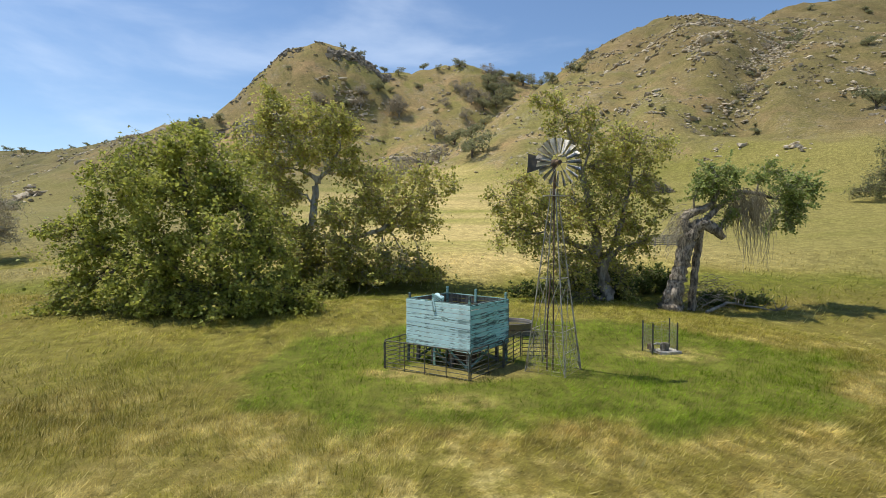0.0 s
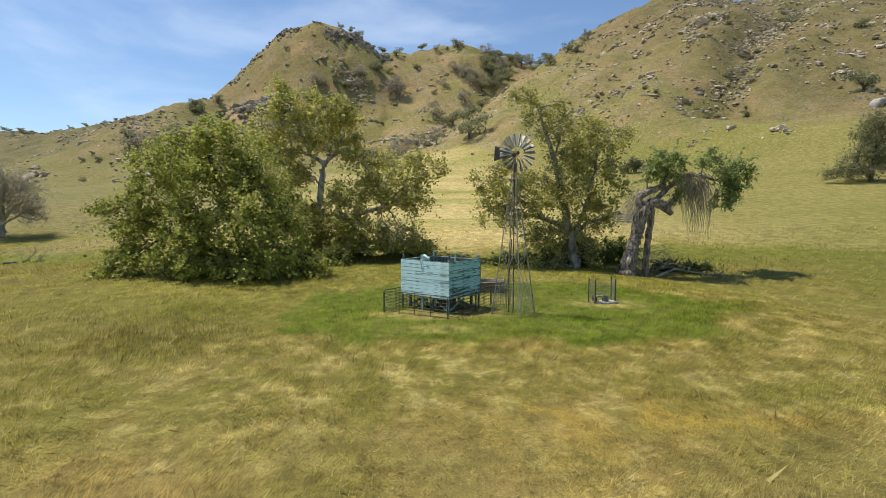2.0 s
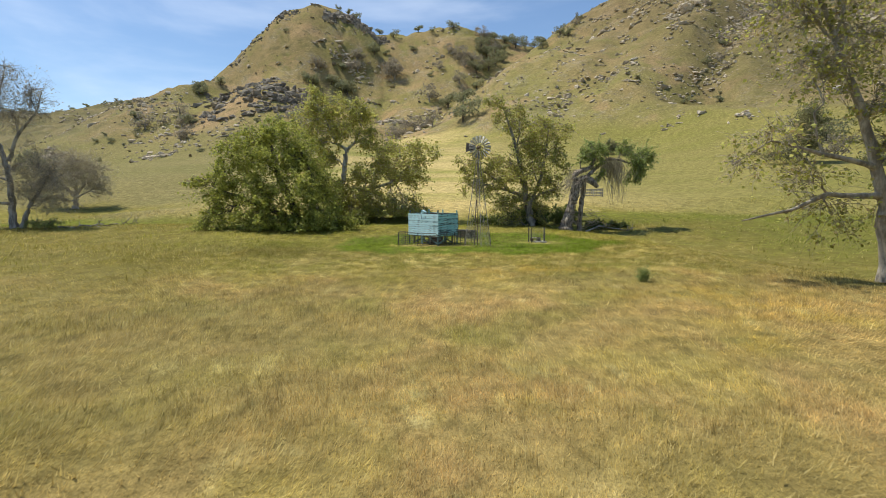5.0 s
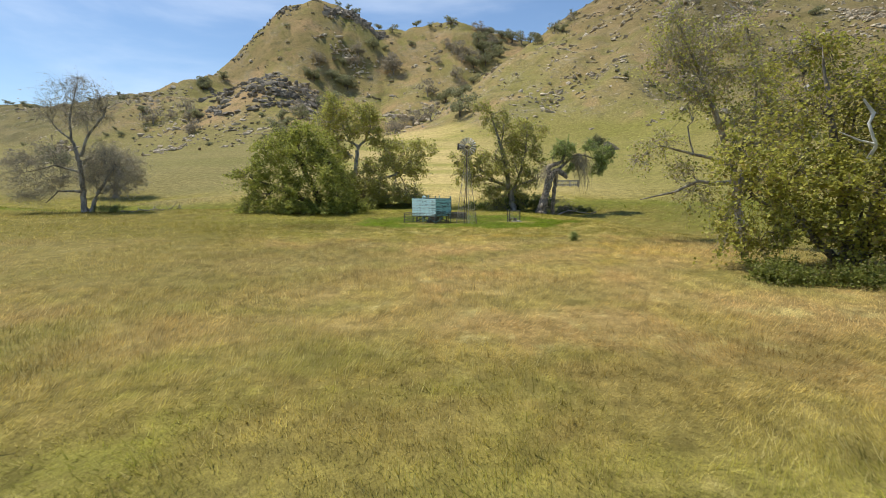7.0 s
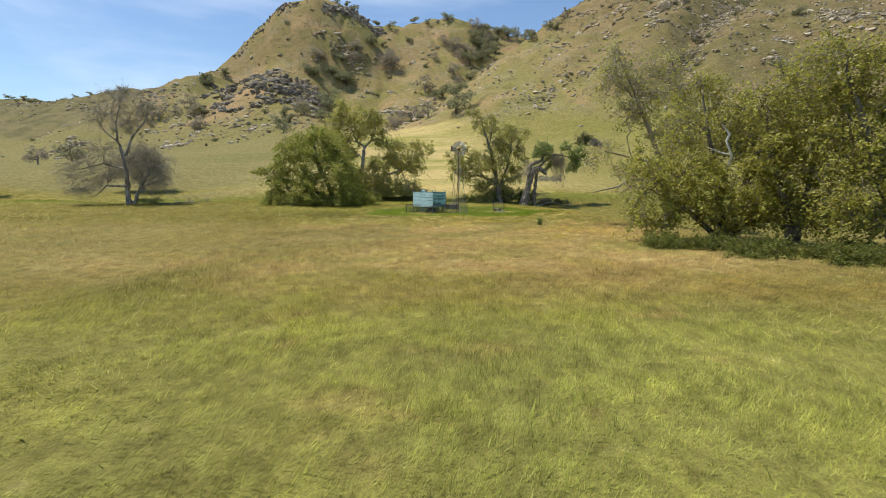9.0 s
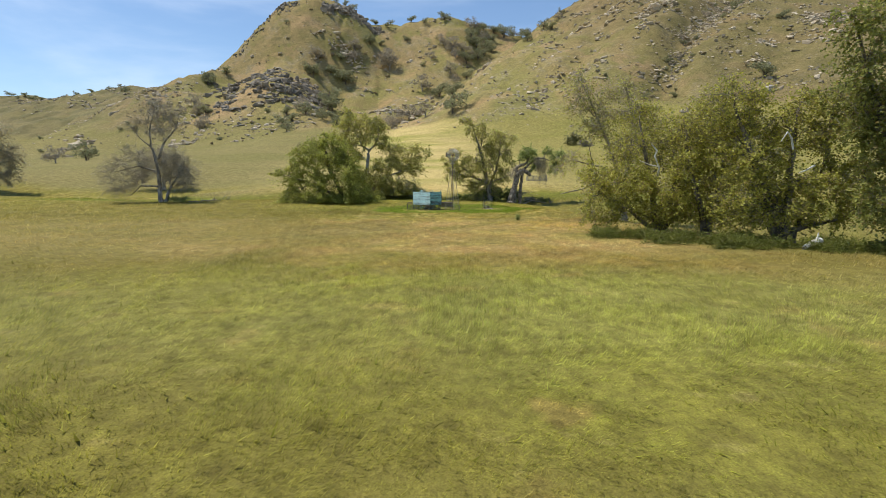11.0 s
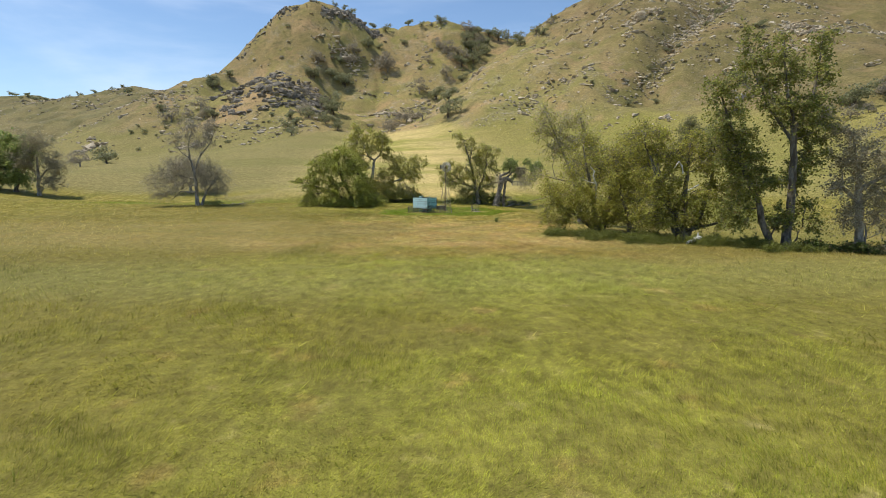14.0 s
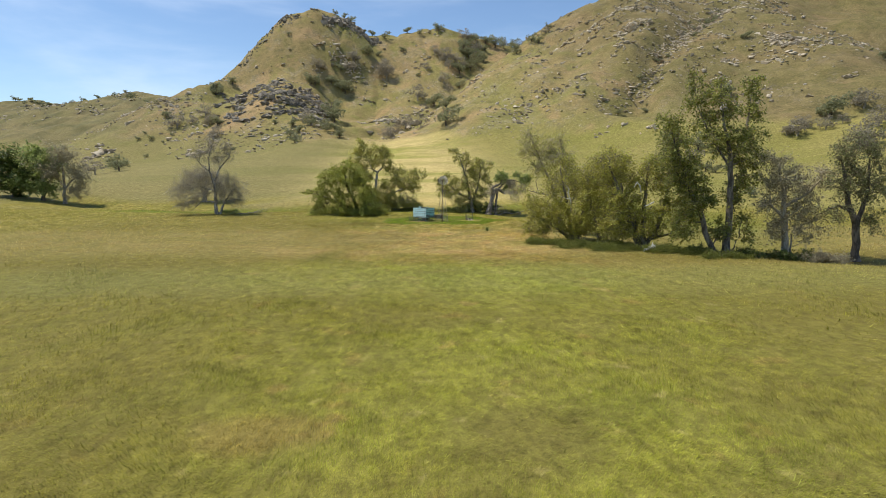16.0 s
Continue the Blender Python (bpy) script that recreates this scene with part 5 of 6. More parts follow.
make_shrub("shrub", "small green thistle bush alone in the dry grass", 9.7, -17.0, 0.36, 0.34, 0.10, 380, 0.055, M_LEAF_C, 99, "", M_LEAF_C, 5)
make_shrub("shrub", "green shrub at the foot of the bare tree", -43.6, 17.0, 2.2, 1.2, 1.1, 700, 0.14, M_LEAF_C, 100, "")


make_shrub("shrub", "dark round bush beside a heap of dead brush", 58.4, 125.0, 3.6, 3.0, 4.6, 2600, 0.3, M_LEAF_D, 101, "")


def brush_heap(x, y, seed):
    """A grey heap of dead branches, sloping down to one side."""
    rng = np.random.default_rng(seed)
    h = Heap()
    for _ in range(260):
        a = np.array([rng.normal(-0.6, 0.9), rng.normal(0, 0.9), 0.0])
        top = 3.0 * math.exp(-((a[0] + 1.0) / 2.2) ** 2) * rng.uniform(0.5, 1.0)
        b = np.array([a[0] + rng.uniform(0.6, 3.2), a[1] + rng.normal(0, 0.6), 0.1])
        a[2] = top
        h.tube(limb_path(rng, a, b, 5, 0.06, 0.05), np.linspace(0.07, 0.02, 5), 4)
    ob = new("brush_heap", h.mesh("brush_heap", M_BARK_GREY))
    ob.matrix_basis = pose(x, y, land(x, y) - 0.05)
    return tagged(ob, "grey heap of dead branches on the slope", "brush", kind="stuff")


brush_heap(61.4, 118.1, 77)


# ---------------------------------------------------------------- hill trees
def hill_proto(name, label, seed, leaves, material, bark, flat, loc, size, group):
    """A hill tree about 1 m across at scale 1, set at its first place."""
    rng = np.random.default_rng(seed)
    x, y = loc
    ob = thing(name, pose(x, y, land(x, y) - 0.3), label, "tree", group)
    ob.scale = (size,) * 3
    stems = [[(0, 0, 0, 0.035), (0.02, 0, 0.2 * flat, 0.028), (0.05, 0.03, 0.45 * flat, 0.012)], [(0, 0, 0.12, 0.02), (-0.14, 0.05, 0.36 * flat, 0.01)]]
    trunk = Heap()
    for s in stems:
        s = np.asarray(s)
        trunk.tube(s[:, :3], s[:, 3], 6)
    part("trunk", trunk.mesh("trunk", bark), ob)
    places = []
    twigs = Heap()
    for _ in range(9):
        c = np.array([rng.uniform(-0.32, 0.32), rng.uniform(-0.32, 0.32), rng.uniform(0.25, 0.72) * flat])
        twigs.tube(limb_path(rng, (0.02, 0, 0.25 * flat), c, 5, 0.1), np.linspace(0.014, 0.004, 5), 3)
        d = rng.standard_normal((leaves // 9, 3))
        d /= np.linalg.norm(d, axis=1)[:, None]
        places.append(c + d * (0.20, 0.20, 0.17 * flat) * (rng.random((len(d), 1)) ** 0.4))
    part("branchwork", twigs.mesh("branchwork", bark), ob)
    places = np.concatenate(places)
    places[:, 2] = np.maximum(places[:, 2], 0.05)
    part("crown", fast_mesh("crown", *leaf_arrays(rng, places, 0.058), material), ob)
    return ob


def plant(protos, places, rng):
    for n, (x, y, size) in enumerate(places):
        m = pose(x, y, land(x, y) - 0.3, 0, 0, rng.uniform(0, 360)) @ Matrix.Diagonal((size / protos[n % len(protos)].scale[0],) * 3 + (1,))
        copy_thing(protos[n % len(protos)], m)


rng = np.random.default_rng(5)
OAKS = [(-160, 340, 13), (-158, 376, 11), (-85, 368, 13), (-72, 375, 14), (-60, 373, 18), (-65, 388, 12), (-42, 413, 13), (-33, 426, 8), (-9, 438, 9), (17, 336, 18), (18, 206, 17), (-54, 260, 17), (-63, 223, 10), (-68, 211, 8), (-66, 190, 8), (-44, 206, 9), (-52, 214, 7), (-41, 464, 10), (-28, 458, 11), (-5, 470, 11), (8, 461, 7), (-88, 237, 5), (-115, 409, 5), (5, 394, 6), (42, 379, 12), (77, 465, 11), (-75, 440, 7), (-67, 442, 8), (-61, 445, 10), (-49, 446, 7), (230, 304, 12), (204, 218, 8), (176, 112, 13), (242, 159, 9), (117, 357, 7), (159, 162, 14), (112, 101, 11), (-174, 281, 9), (-168, 245, 5), (-128, 250, 10), (-132, 138, 11), (-207, 222, 4), (-177, 247, 4), (-153, 174, 9)]
GULLY = [(62, 461, 15), (52, 438, 16), (66, 452, 16), (56, 429, 18), (63, 425, 18), (47, 412, 15), (44, 400, 17), (56, 414, 15), (42, 418, 13), (68, 445, 13), (51, 429, 13), (34, 402, 12), (72, 440, 11), (28, 464, 14), (54, 459, 17), (68, 470, 14), (90, 477, 22), (101, 486, 15), (89, 362, 11), (101, 351, 10), (113, 352, 8), (105, 344, 9), (88, 350, 10), (61, 462, 14), (80, 480, 14), (112, 494, 14), (124, 500, 13)]
BARE = [(-160, 265, 14), (-150, 266, 8), (-145, 276, 12), (-124, 229, 8), (-83, 381, 13), (-54, 392, 14), (-54, 401, 13), (-24, 396, 20), (-27, 411, 12), (4, 349, 19), (4, 235, 12), (26, 420, 14), (22, 428, 12), (28, 378, 14), (13, 400, 11), (-6, 272, 14), (-15, 228, 9), (-137, 267, 11), (-122, 231, 10), (32, 411, 13), (153, 101, 11), (155, 73, 11), (191, 113, 12), (-132, 120, 9), (-175, 184, 6), (-139, 264, 10)]
oaks = [
    hill_proto("hill_oak", "dark green oak on the open hillside", 41, 800, M_LEAF_H, M_BARK_DARK, 0.85, (-161, 343), 12.5, "oaks on the hills"),
    hill_proto("hill_oak", "low dark oak in the gully between the hills", 42, 800, M_LEAF_H, M_BARK_DARK, 0.7, (21, 247), 15, "oaks on the hills"),
]
bare = [hill_proto("bare_hill_oak", "grey leafless oak on the hillside", 43, 560, M_LEAF_W, M_BARK_GREY, 0.85, (-26, 400), 20, "bare oaks on the hills")]
KNOLL_OAKS = [(-58, 269, 18), (-47, 216, 10), (-57, 236, 9), (-62, 374, 18), (-88, 368, 15), (-75, 228, 9), (-71, 203, 9), (-162, 346, 13), (-42, 416, 11), (173, 110, 12), (96, 67, 6), (97, 63, 5), (103, 66, 5), (81, 21, 5)]
KNOLL_BARE = [(98, 80, 9), (-67, 234, 11), (-85, 381, 14), (-55, 400, 14), (-17, 234, 10), (-13, 263, 11), (154, 103, 8), (161, 107, 7), (164, 100, 8), (190, 116, 8), (160, 76, 12), (150, 103, 6), (173, 86, 11), (171, 100, 6), (33, 416, 17)]
plant(oaks, OAKS + KNOLL_OAKS, rng)
plant(bare, BARE + KNOLL_BARE, rng)
plant([oaks[1], oaks[0], bare[0]], GULLY, rng)
# trees along the skyline and loose bushes
for k in range(30):
    x = rng.uniform(-560, -400) if k % 5 else rng.uniform(-400, -300)
    plant([oaks[k % 2]], [(x, 600 - 0.50 * (x + 390) + rng.normal(0, 12), rng.uniform(6, 11))], rng)
for k in range(14):
    plant([oaks[k % 2]], [(rng.uniform(200, 420), 372 + rng.uniform(0, 70), rng.uniform(5, 9))], rng)
for k in range(26):
    plant([oaks[k % 2]], [(rng.uniform(-300, -60), rng.uniform(200, 420), rng.uniform(2, 4.5))], rng)

for k in range(34):
    s = rng.random()
    plant([oaks[k % 2]] if k % 3 else bare, [(262 - 150 * s + rng.normal(0, 5), 335 - 163 * s + rng.normal(0, 5), rng.uniform(2, 5.5))], rng)
for k in range(34):
    plant([oaks[k % 2]] if k % 2 else bare, [(rng.uniform(70, 290), rng.uniform(170, 350), rng.uniform(1.5, 3.6))], rng)

# ---------------------------------------------------------------- rocks
def rock_field(name, label, places, sizes, tall, seed, material=None):
    """Broken rocks half sunk in the ground, joined into one mesh."""
    rng = np.random.default_rng(seed)
    bm = bmesh.new()
    bmesh.ops.create_icosphere(bm, subdivisions=1, radius=1.0)
    bm.verts.ensure_lookup_table()
    proto = np.array([v.co[:] for v in bm.verts])
    tris = np.array([[v.index for v in f.verts] for f in bm.faces])
    bm.free()
    n = len(places)
    sizes = np.minimum(sizes, 3.6 * np.median(sizes))
    x, y = places[:, 0], places[:, 1]
    v = np.sign(proto)[None] * np.abs(proto)[None] ** 0.6 * rng.uniform(0.5, 1.2, (n, len(proto), 1))
    v = v * (np.stack([rng.uniform(0.7, 1.9, n), rng.uniform(0.6, 1.2, n), rng.uniform(0.35, 0.9, n) * tall], -1) * sizes[:, None] * 0.5)[:, None]
    a = rng.uniform(0, 2 * math.pi, n)[:, None]
    tip = rng.normal(0, 0.25, n)[:, None]
    vx, vz = v[:, :, 0] * np.cos(tip) - v[:, :, 2] * np.sin(tip), v[:, :, 0] * np.sin(tip) + v[:, :, 2] * np.cos(tip)
    v = np.stack([vx * np.cos(a) - v[:, :, 1] * np.sin(a), vx * np.sin(a) + v[:, :, 1] * np.cos(a), vz], -1)
    v += np.stack([x, y, height(x, y) + 0.02 * sizes * tall], -1)[:, None]
    faces = tris[None] + (np.arange(n) * len(proto))[:, None, None]
    ob = new(name, fast_mesh(name, v.reshape(-1, 3), faces.reshape(-1, 3), material or M_ROCK))
    return tagged(ob, label, "rocks", kind="stuff")


def strewn(rng, n, cx, cy, sx, sy, size, spread=0.45):
    return np.stack([rng.normal(cx, sx, n), rng.normal(cy, sy, n)], -1), size * np.exp(rng.normal(0, spread, n))


def strewn_line(rng, n, a, b, side, size):
    s = rng.random(n)[:, None]
    p = np.array(a) * (1 - s) + np.array(b) * s + rng.normal(0, side, (n, 2))
    return p, size * np.exp(rng.normal(0, 0.45, n))


def clumped(rng, n, low, high, lump, size, seed, cut=0.15):
    p = np.stack([rng.uniform(low[0], high[0], n), rng.uniform(low[1], high[1], n)], -1)
    k = value_noise(p[:, 0], p[:, 1], lump, seed) + 0.6 * value_noise(p[:, 0], p[:, 1], lump / 3, seed + 1) > cut
    p = p[k]
    return p, size * np.exp(rng.normal(0, 0.7, len(p)))


def field(name, label, groups, tall, seed, material=None):
    rock_field(name, label, np.concatenate([p for p, _ in groups]), np.concatenate([s for _, s in groups]), tall, seed, material)


rng = np.random.default_rng(8)
field("knoll_rocks", "dark broken rocks covering the knoll below the peak", [clumped(rng, 2300, (-128, 246), (-56, 300), 9, 1.35, 93, 0.12), strewn(rng, 120, -92, 272, 13, 8, 2.0, 0.6), strewn(rng, 90, -72, 262, 8, 6, 1.8, 0.6), clumped(rng, 2200, (-150, 285), (-66, 350), 11, 1.4, 91, 0.25), strewn(rng, 150, -100, 305, 17, 13, 1.9, 0.6), strewn(rng, 150, -84, 290, 10, 10, 2.4, 0.6), strewn(rng, 120, -124, 330, 16, 10, 2.0, 0.6)], 0.95, 51, M_ROCK_DARK)
field("summit_cliff", "upright grey rock columns below the summit", [strewn_line(rng, 230, (-86, 421), (-46, 444), 2.4, 2.7), strewn_line(rng, 240, (-70, 428), (-36, 450), 3.0, 1.9), strewn_line(rng, 60, (-128, 428), (-108, 426), 4.0, 1.4), strewn_line(rng, 120, (-158, 410), (-128, 430), 6.0, 1.1)], 1.7, 52, M_ROCK_DARK)
field("ridge_rocks", "pale rocks along the crest and foot of the spur", [strewn_line(rng, 260, (-196, 325), (-150, 262), 9, 1.1), strewn_line(rng, 130, (-240, 280), (-190, 330), 5, 1.1), strewn(rng, 130, -110, 222, 16, 9, 1.3), strewn(rng, 120, -72, 205, 14, 9, 1.3), strewn(rng, 120, -430, 560, 60, 30, 1.8)], 0.9, 53)
field("hillside_rocks", "grey and pale rocks strewn over the large hill", [clumped(rng, 15000, (50, 175), (250, 385), 15, 0.95, 61, 0.62), clumped(rng, 7000, (205, 140), (330, 380), 14, 1.2, 65, 0.5), clumped(rng, 1500, (40, 150), (330, 390), 60, 0.7, 68, -0.4), strewn(rng, 260, 222, 205, 9, 8, 2.0), clumped(rng, 9000, (60, 190), (260, 385), 38, 0.6, 161, 0.35), clumped(rng, 5000, (150, 130), (330, 330), 30, 0.75, 167, 0.3), strewn(rng, 130, 152, 262, 9, 6, 1.8), strewn(rng, 90, 163, 300, 8, 5, 2.2)], 0.85, 54)
# ledges and outcrops of the large hill: place and width
LEDGES = [(143, 304, 20), (155, 261, 18), (133, 232, 10), (149, 226, 10), (124, 338, 9), (122, 312, 11), (88, 265, 11), (99, 252, 7), (108, 236, 4), (98, 205, 9), (91, 226, 6), (88, 209, 6), (91, 188, 8), (102, 185, 8), (113, 190, 9), (113, 198, 5), (99, 178, 5), (113, 182, 6), (99, 145, 4), (94, 147, 6), (88, 144, 5), (107, 132, 7), (176, 332, 12), (167, 328, 5), (184, 268, 5), (170, 251, 6), (129, 232, 7), (128, 216, 7), (148, 295, 9), (145, 331, 10), (113, 290, 12), (92, 210, 8), (75, 215, 8), (122, 194, 9), (200, 183, 15), (161, 189, 8), (148, 143, 7), (109, 131, 6), (-125, 203, 15), (-193, 232, 20), (-201, 245, 10), (-119, 204, 11), (-120, 222, 9), (-87, 192, 8), (-10, 240, 16), (2, 250, 10), (-22, 300, 9), (-30, 330, 7)]
ledge_groups = []
for x, y, wide in LEDGES:
    n = max(4, int(wide * 1.7))
    p, q = strewn(rng, n, x, y, wide * 0.30, wide * 0.26, 0.7 + 0.085 * wide, 0.4)
    ledge_groups.append((p, q))
field("hill_ledges", "sandy rock ledges and boulders on the hillsides", ledge_groups, 0.8, 57)
field("gully_rocks", "rocks in the dry gully down the hillside", [strewn_line(rng, 420, (262, 335), (212, 282), 4, 1.3), strewn_line(rng, 460, (212, 282), (166, 236), 4, 1.2), strewn_line(rng, 340, (166, 236), (122, 184), 3.5, 1.0)], 0.9, 55)
field("slope_rocks", "rock outcrops between the hills", [strewn(rng, 140, -20, 288, 9, 7, 2.2), strewn(rng, 60, -54, 392, 5, 4, 2.2), strewn(rng, 60, -66, 396, 5, 4, 2.6), strewn(rng, 70, 10, 320, 8, 10, 2.0), clumped(rng, 5000, (-100, 215), (60, 470), 14, 1.0, 71, 0.5), strewn(rng, 120, 62, 200, 12, 8, 1.2), strewn(rng, 40, 45, 178, 12, 5, 1.0), clumped(rng, 4200, (-300, 190), (-60, 430), 14, 0.8, 75, 0.5), clumped(rng, 2500, (-520, 480), (-330, 640), 22, 1.5, 79, 0.5), strewn(rng, 90, -446, 581, 14, 9, 2.4), strewn(rng, 70, -147, 245, 10, 5, 1.2), strewn(rng, 90, -186, 318, 10, 8, 1.5), strewn_line(rng, 120, (-196, 332), (-228, 292), 3, 1.2)], 0.9, 56)



def boulder(x, y, long, wide, tall, turn, seed):
    """A lone boulder, split and rounded, half sunk in the slope."""
    rng = np.random.default_rng(seed)
    bm = bmesh.new()
    bmesh.ops.create_icosphere(bm, subdivisions=3, radius=1.0)
    for v in bm.verts:
        p = v.co
        lump = 1 + 0.16 * math.sin(2.3 * p.x + 1.7 * p.z + seed) + 0.12 * math.sin(4.1 * p.y - 2.9 * p.z) + 0.03 * rng.standard_normal()
        v.co = Vector((math.copysign(abs(p.x) ** 0.7, p.x) * long / 2, math.copysign(abs(p.y) ** 0.7, p.y) * wide / 2, math.copysign(abs(p.z) ** 0.75, p.z) * tall / 2)) * lump
    ob = new("boulder", bm_mesh("boulder", bm, M_ROCK_GREY))
    ob.matrix_basis = pose(x, y, land(x, y) + 0.22 * tall, 8, -14, turn)
    return tagged(ob, "grey boulder lying on the grassy hillside", "boulder", "boulders")


boulder(148.3, 143.7, 4.6, 3.4, 3.1, 20, 5)

# ---------------------------------------------------------------- the boarded tank
HUT = pose(0.08, 1.02, 0.0, 0, 0, -42.5)  # x along the long front, y along the short side
LONG, DEEP, LOW, TOP = 3.40, 2.66, 0.76, 2.63


def tank_hut():
    rng = np.random.default_rng(3)
    z0 = land(-0.5, 2.6)
    ob = thing("tank_hut", Matrix.Translation((0, 0, z0)) @ HUT, "weathered teal painted board box round a raised water tank", "water tank")
    rows = 10
    step = (TOP - LOW) / rows
    for side in range(4):
        length = LONG if side < 2 else DEEP
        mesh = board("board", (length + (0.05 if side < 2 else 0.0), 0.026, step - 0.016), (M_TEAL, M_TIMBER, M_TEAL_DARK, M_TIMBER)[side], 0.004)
        for k in range(rows):
            z = LOW + step * (k + 0.5)
            out = rng.normal(0, 0.004)
            tilt = rng.normal(0, 0.12)
            m = (pose(-LONG / 2, -out, z, 0, tilt, 0), pose(-LONG / 2, DEEP + out, z, 0, tilt, 0), pose(out, DEEP / 2, z, 0, tilt, 90), pose(-LONG - out, DEEP / 2, z, 0, tilt, 90))[side]
            part("board", mesh, ob, m=m)
    post = board("post", (0.09, 0.09, TOP + 0.30), M_TEAL_DULL, 0.008)
    for n, (x, y) in enumerate(((-0.07, 0.07), (-0.07, DEEP - 0.07), (-LONG + 0.07, 0.07), (-LONG + 0.07, DEEP - 0.07), (-LONG * 0.56, 0.07), (-LONG * 0.5, DEEP - 0.07))):
        part("post", post, ob, "teal corner post standing above the boards", pose(x, y, (TOP + 0.30) / 2 + rng.uniform(-0.04, 0.06), rng.normal(0, 0.8), rng.normal(0, 0.8), 0))
    cap = board("cap_rail", (LONG, 0.09, 0.035), M_TEAL_DULL)
    part("cap_rail", cap, ob, m=pose(-LONG / 2, 0.06, TOP + 0.01))
    part("cap_rail", cap, ob, m=pose(-LONG / 2, DEEP - 0.06, TOP + 0.01))
    cap = board("cap_rail", (DEEP - 0.2, 0.09, 0.035), M_TEAL_DULL)
    part("cap_rail", cap, ob, m=pose(-0.06, DEEP / 2, TOP + 0.01, 0, 0, 90))
    part("cap_rail", cap, ob, m=pose(-LONG + 0.06, DEEP / 2, TOP + 0.01, 0, 0, 90))
    # tank inside, with its lid and float pipe
    bm = bmesh.new()
    bmesh.ops.create_cone(bm, cap_ends=True, segments=28, radius1=1.15, radius2=1.15, depth=1.3)
    part("tank", bm_mesh("tank", bm, M_GALV, False), ob, "galvanized tank inside the boards", pose(-LONG / 2, DEEP / 2, LOW + 0.70))
    part("floor_beam", board("floor_beam", (LONG - 0.2, 0.12, 0.14), M_TIMBER), ob, m=pose(-LONG / 2, 0.3, LOW - 0.02))
    part("floor_beam", board("floor_beam", (LONG - 0.2, 0.12, 0.14), M_TIMBER), ob, m=pose(-LONG / 2, DEEP - 0.3, LOW - 0.02))
    for k in range(9):
        part("floor_board", board("floor_board", (0.3, DEEP - 0.12, 0.04), M_TIMBER), ob, m=pose(-LONG + 0.25 + k * 0.362, DEEP / 2, LOW + 0.03))
    for x in (-0.35, -1.2, -2.2, -3.05):
        for y in (0.35, DEEP - 0.35):
            part("leg", board("leg", (0.13, 0.13, LOW + 0.02), M_TIMBER, 0.01), ob, m=pose(x, y, LOW / 2 - 0.02, rng.normal(0, 1), rng.normal(0, 1), rng.normal(0, 4)))
    for a, b in (((-0.35, 0.28, 0.1), (-1.2, 0.28, 0.62)), ((-1.2, 0.28, 0.1), (-2.0, 0.28, 0.5)), ((-0.28, 0.4, 0.12), (-0.28, 1.6, 0.6)), ((-0.28, 2.2, 0.12), (-0.28, 1.1, 0.6)), ((-3.1, 0.4, 0.1), (-3.1, 2.1, 0.6))):
        length = (Vector(b) - Vector(a)).length
        part("brace", board("brace", (length, 0.04, 0.12), M_TEAL_DULL), ob, "slanting teal brace under the tank", between(a, b))
    for k in range(7):
        a = Vector((rng.uniform(-2.4, -0.4), rng.uniform(0.2, 1.9), rng.uniform(0.08, 0.35)))
        b = a + Vector((rng.uniform(-0.8, 0.8), rng.uniform(-0.3, 0.6), rng.uniform(0.0, 0.35)))
        part("scrap_board", board("scrap_board", ((b - a).length, 0.03, rng.uniform(0.14, 0.26)), M_TEAL_DARK), ob, "loose teal board under the tank", between(a, b))
    bm = bmesh.new()
    bmesh.ops.create_cone(bm, cap_ends=True, segments=24, radius1=0.62, radius2=0.62, depth=0.5)
    part("lower_drum", bm_mesh("lower_drum", bm, M_RUST), ob, "dark rusty drum below the floor", pose(-LONG * 0.42, DEEP * 0.5, 0.32))
    part("float_box", board("float_box", (0.40, 0.2, 0.34), M_TEAL, 0.02), ob, "small teal lid box tipped on the top edge", pose(-LONG * 0.5, 0.12, TOP + 0.12, 12, 24, 10))
    part("float_arm", pipe("float_arm", [(-LONG * 0.56, 0.3, TOP + 0.02), (-LONG * 0.5, 0.2, TOP + 0.16), (-LONG * 0.46, 0.1, TOP + 0.34)], 0.03, M_GALV), ob)
    part("loose_board", board("loose_board", (0.5, 0.03, 0.16), M_TEAL), ob, "broken board hanging from the edge", pose(-LONG * 0.545, -0.03, TOP - 0.16, 0, 78, 0))
    return ob


tank_hut()


def pipe_panel(a, b, label, rails=7, tall=1.14, bays=4, rounded=True):
    """A stock panel of steel pipe: a bent top rail, level rails and uprights."""
    (ax, ay), (bx, by) = a, b
    length = math.hypot(bx - ax, by - ay)
    z0 = min(land(ax, ay), land(bx, by))
    ob = thing("pipe_panel", pose(ax, ay, z0, 0, 0, math.degrees(math.atan2(by - ay, bx - ax))), label, "fence panel", "stock panels round the tank")
    c = 0.14
    arc = [(c - c * math.cos(k), 0, tall - c + c * math.sin(k)) for k in np.linspace(0, math.pi / 2, 6)]
    rim = [(0, 0, 0)] + arc + [(length - p[0], 0, p[2]) for p in arc[::-1]] + [(length, 0, 0)]
    part("frame", pipe("frame", rim, 0.024, M_PIPE), ob)
    for k in range(rails - 1):
        z = 0.10 + (tall - 0.10) * k / (rails - 1)
        part("rail", pipe("rail", [(0.01, 0, z), (length - 0.01, 0, z)], 0.016, M_PIPE, 6), ob)
    for k in range(1, bays):
        x = length * k / bays
        part("upright", pipe("upright", [(x, -0.03, 0), (x, -0.03, tall)], 0.022, M_PIPE, 6), ob)
    return ob


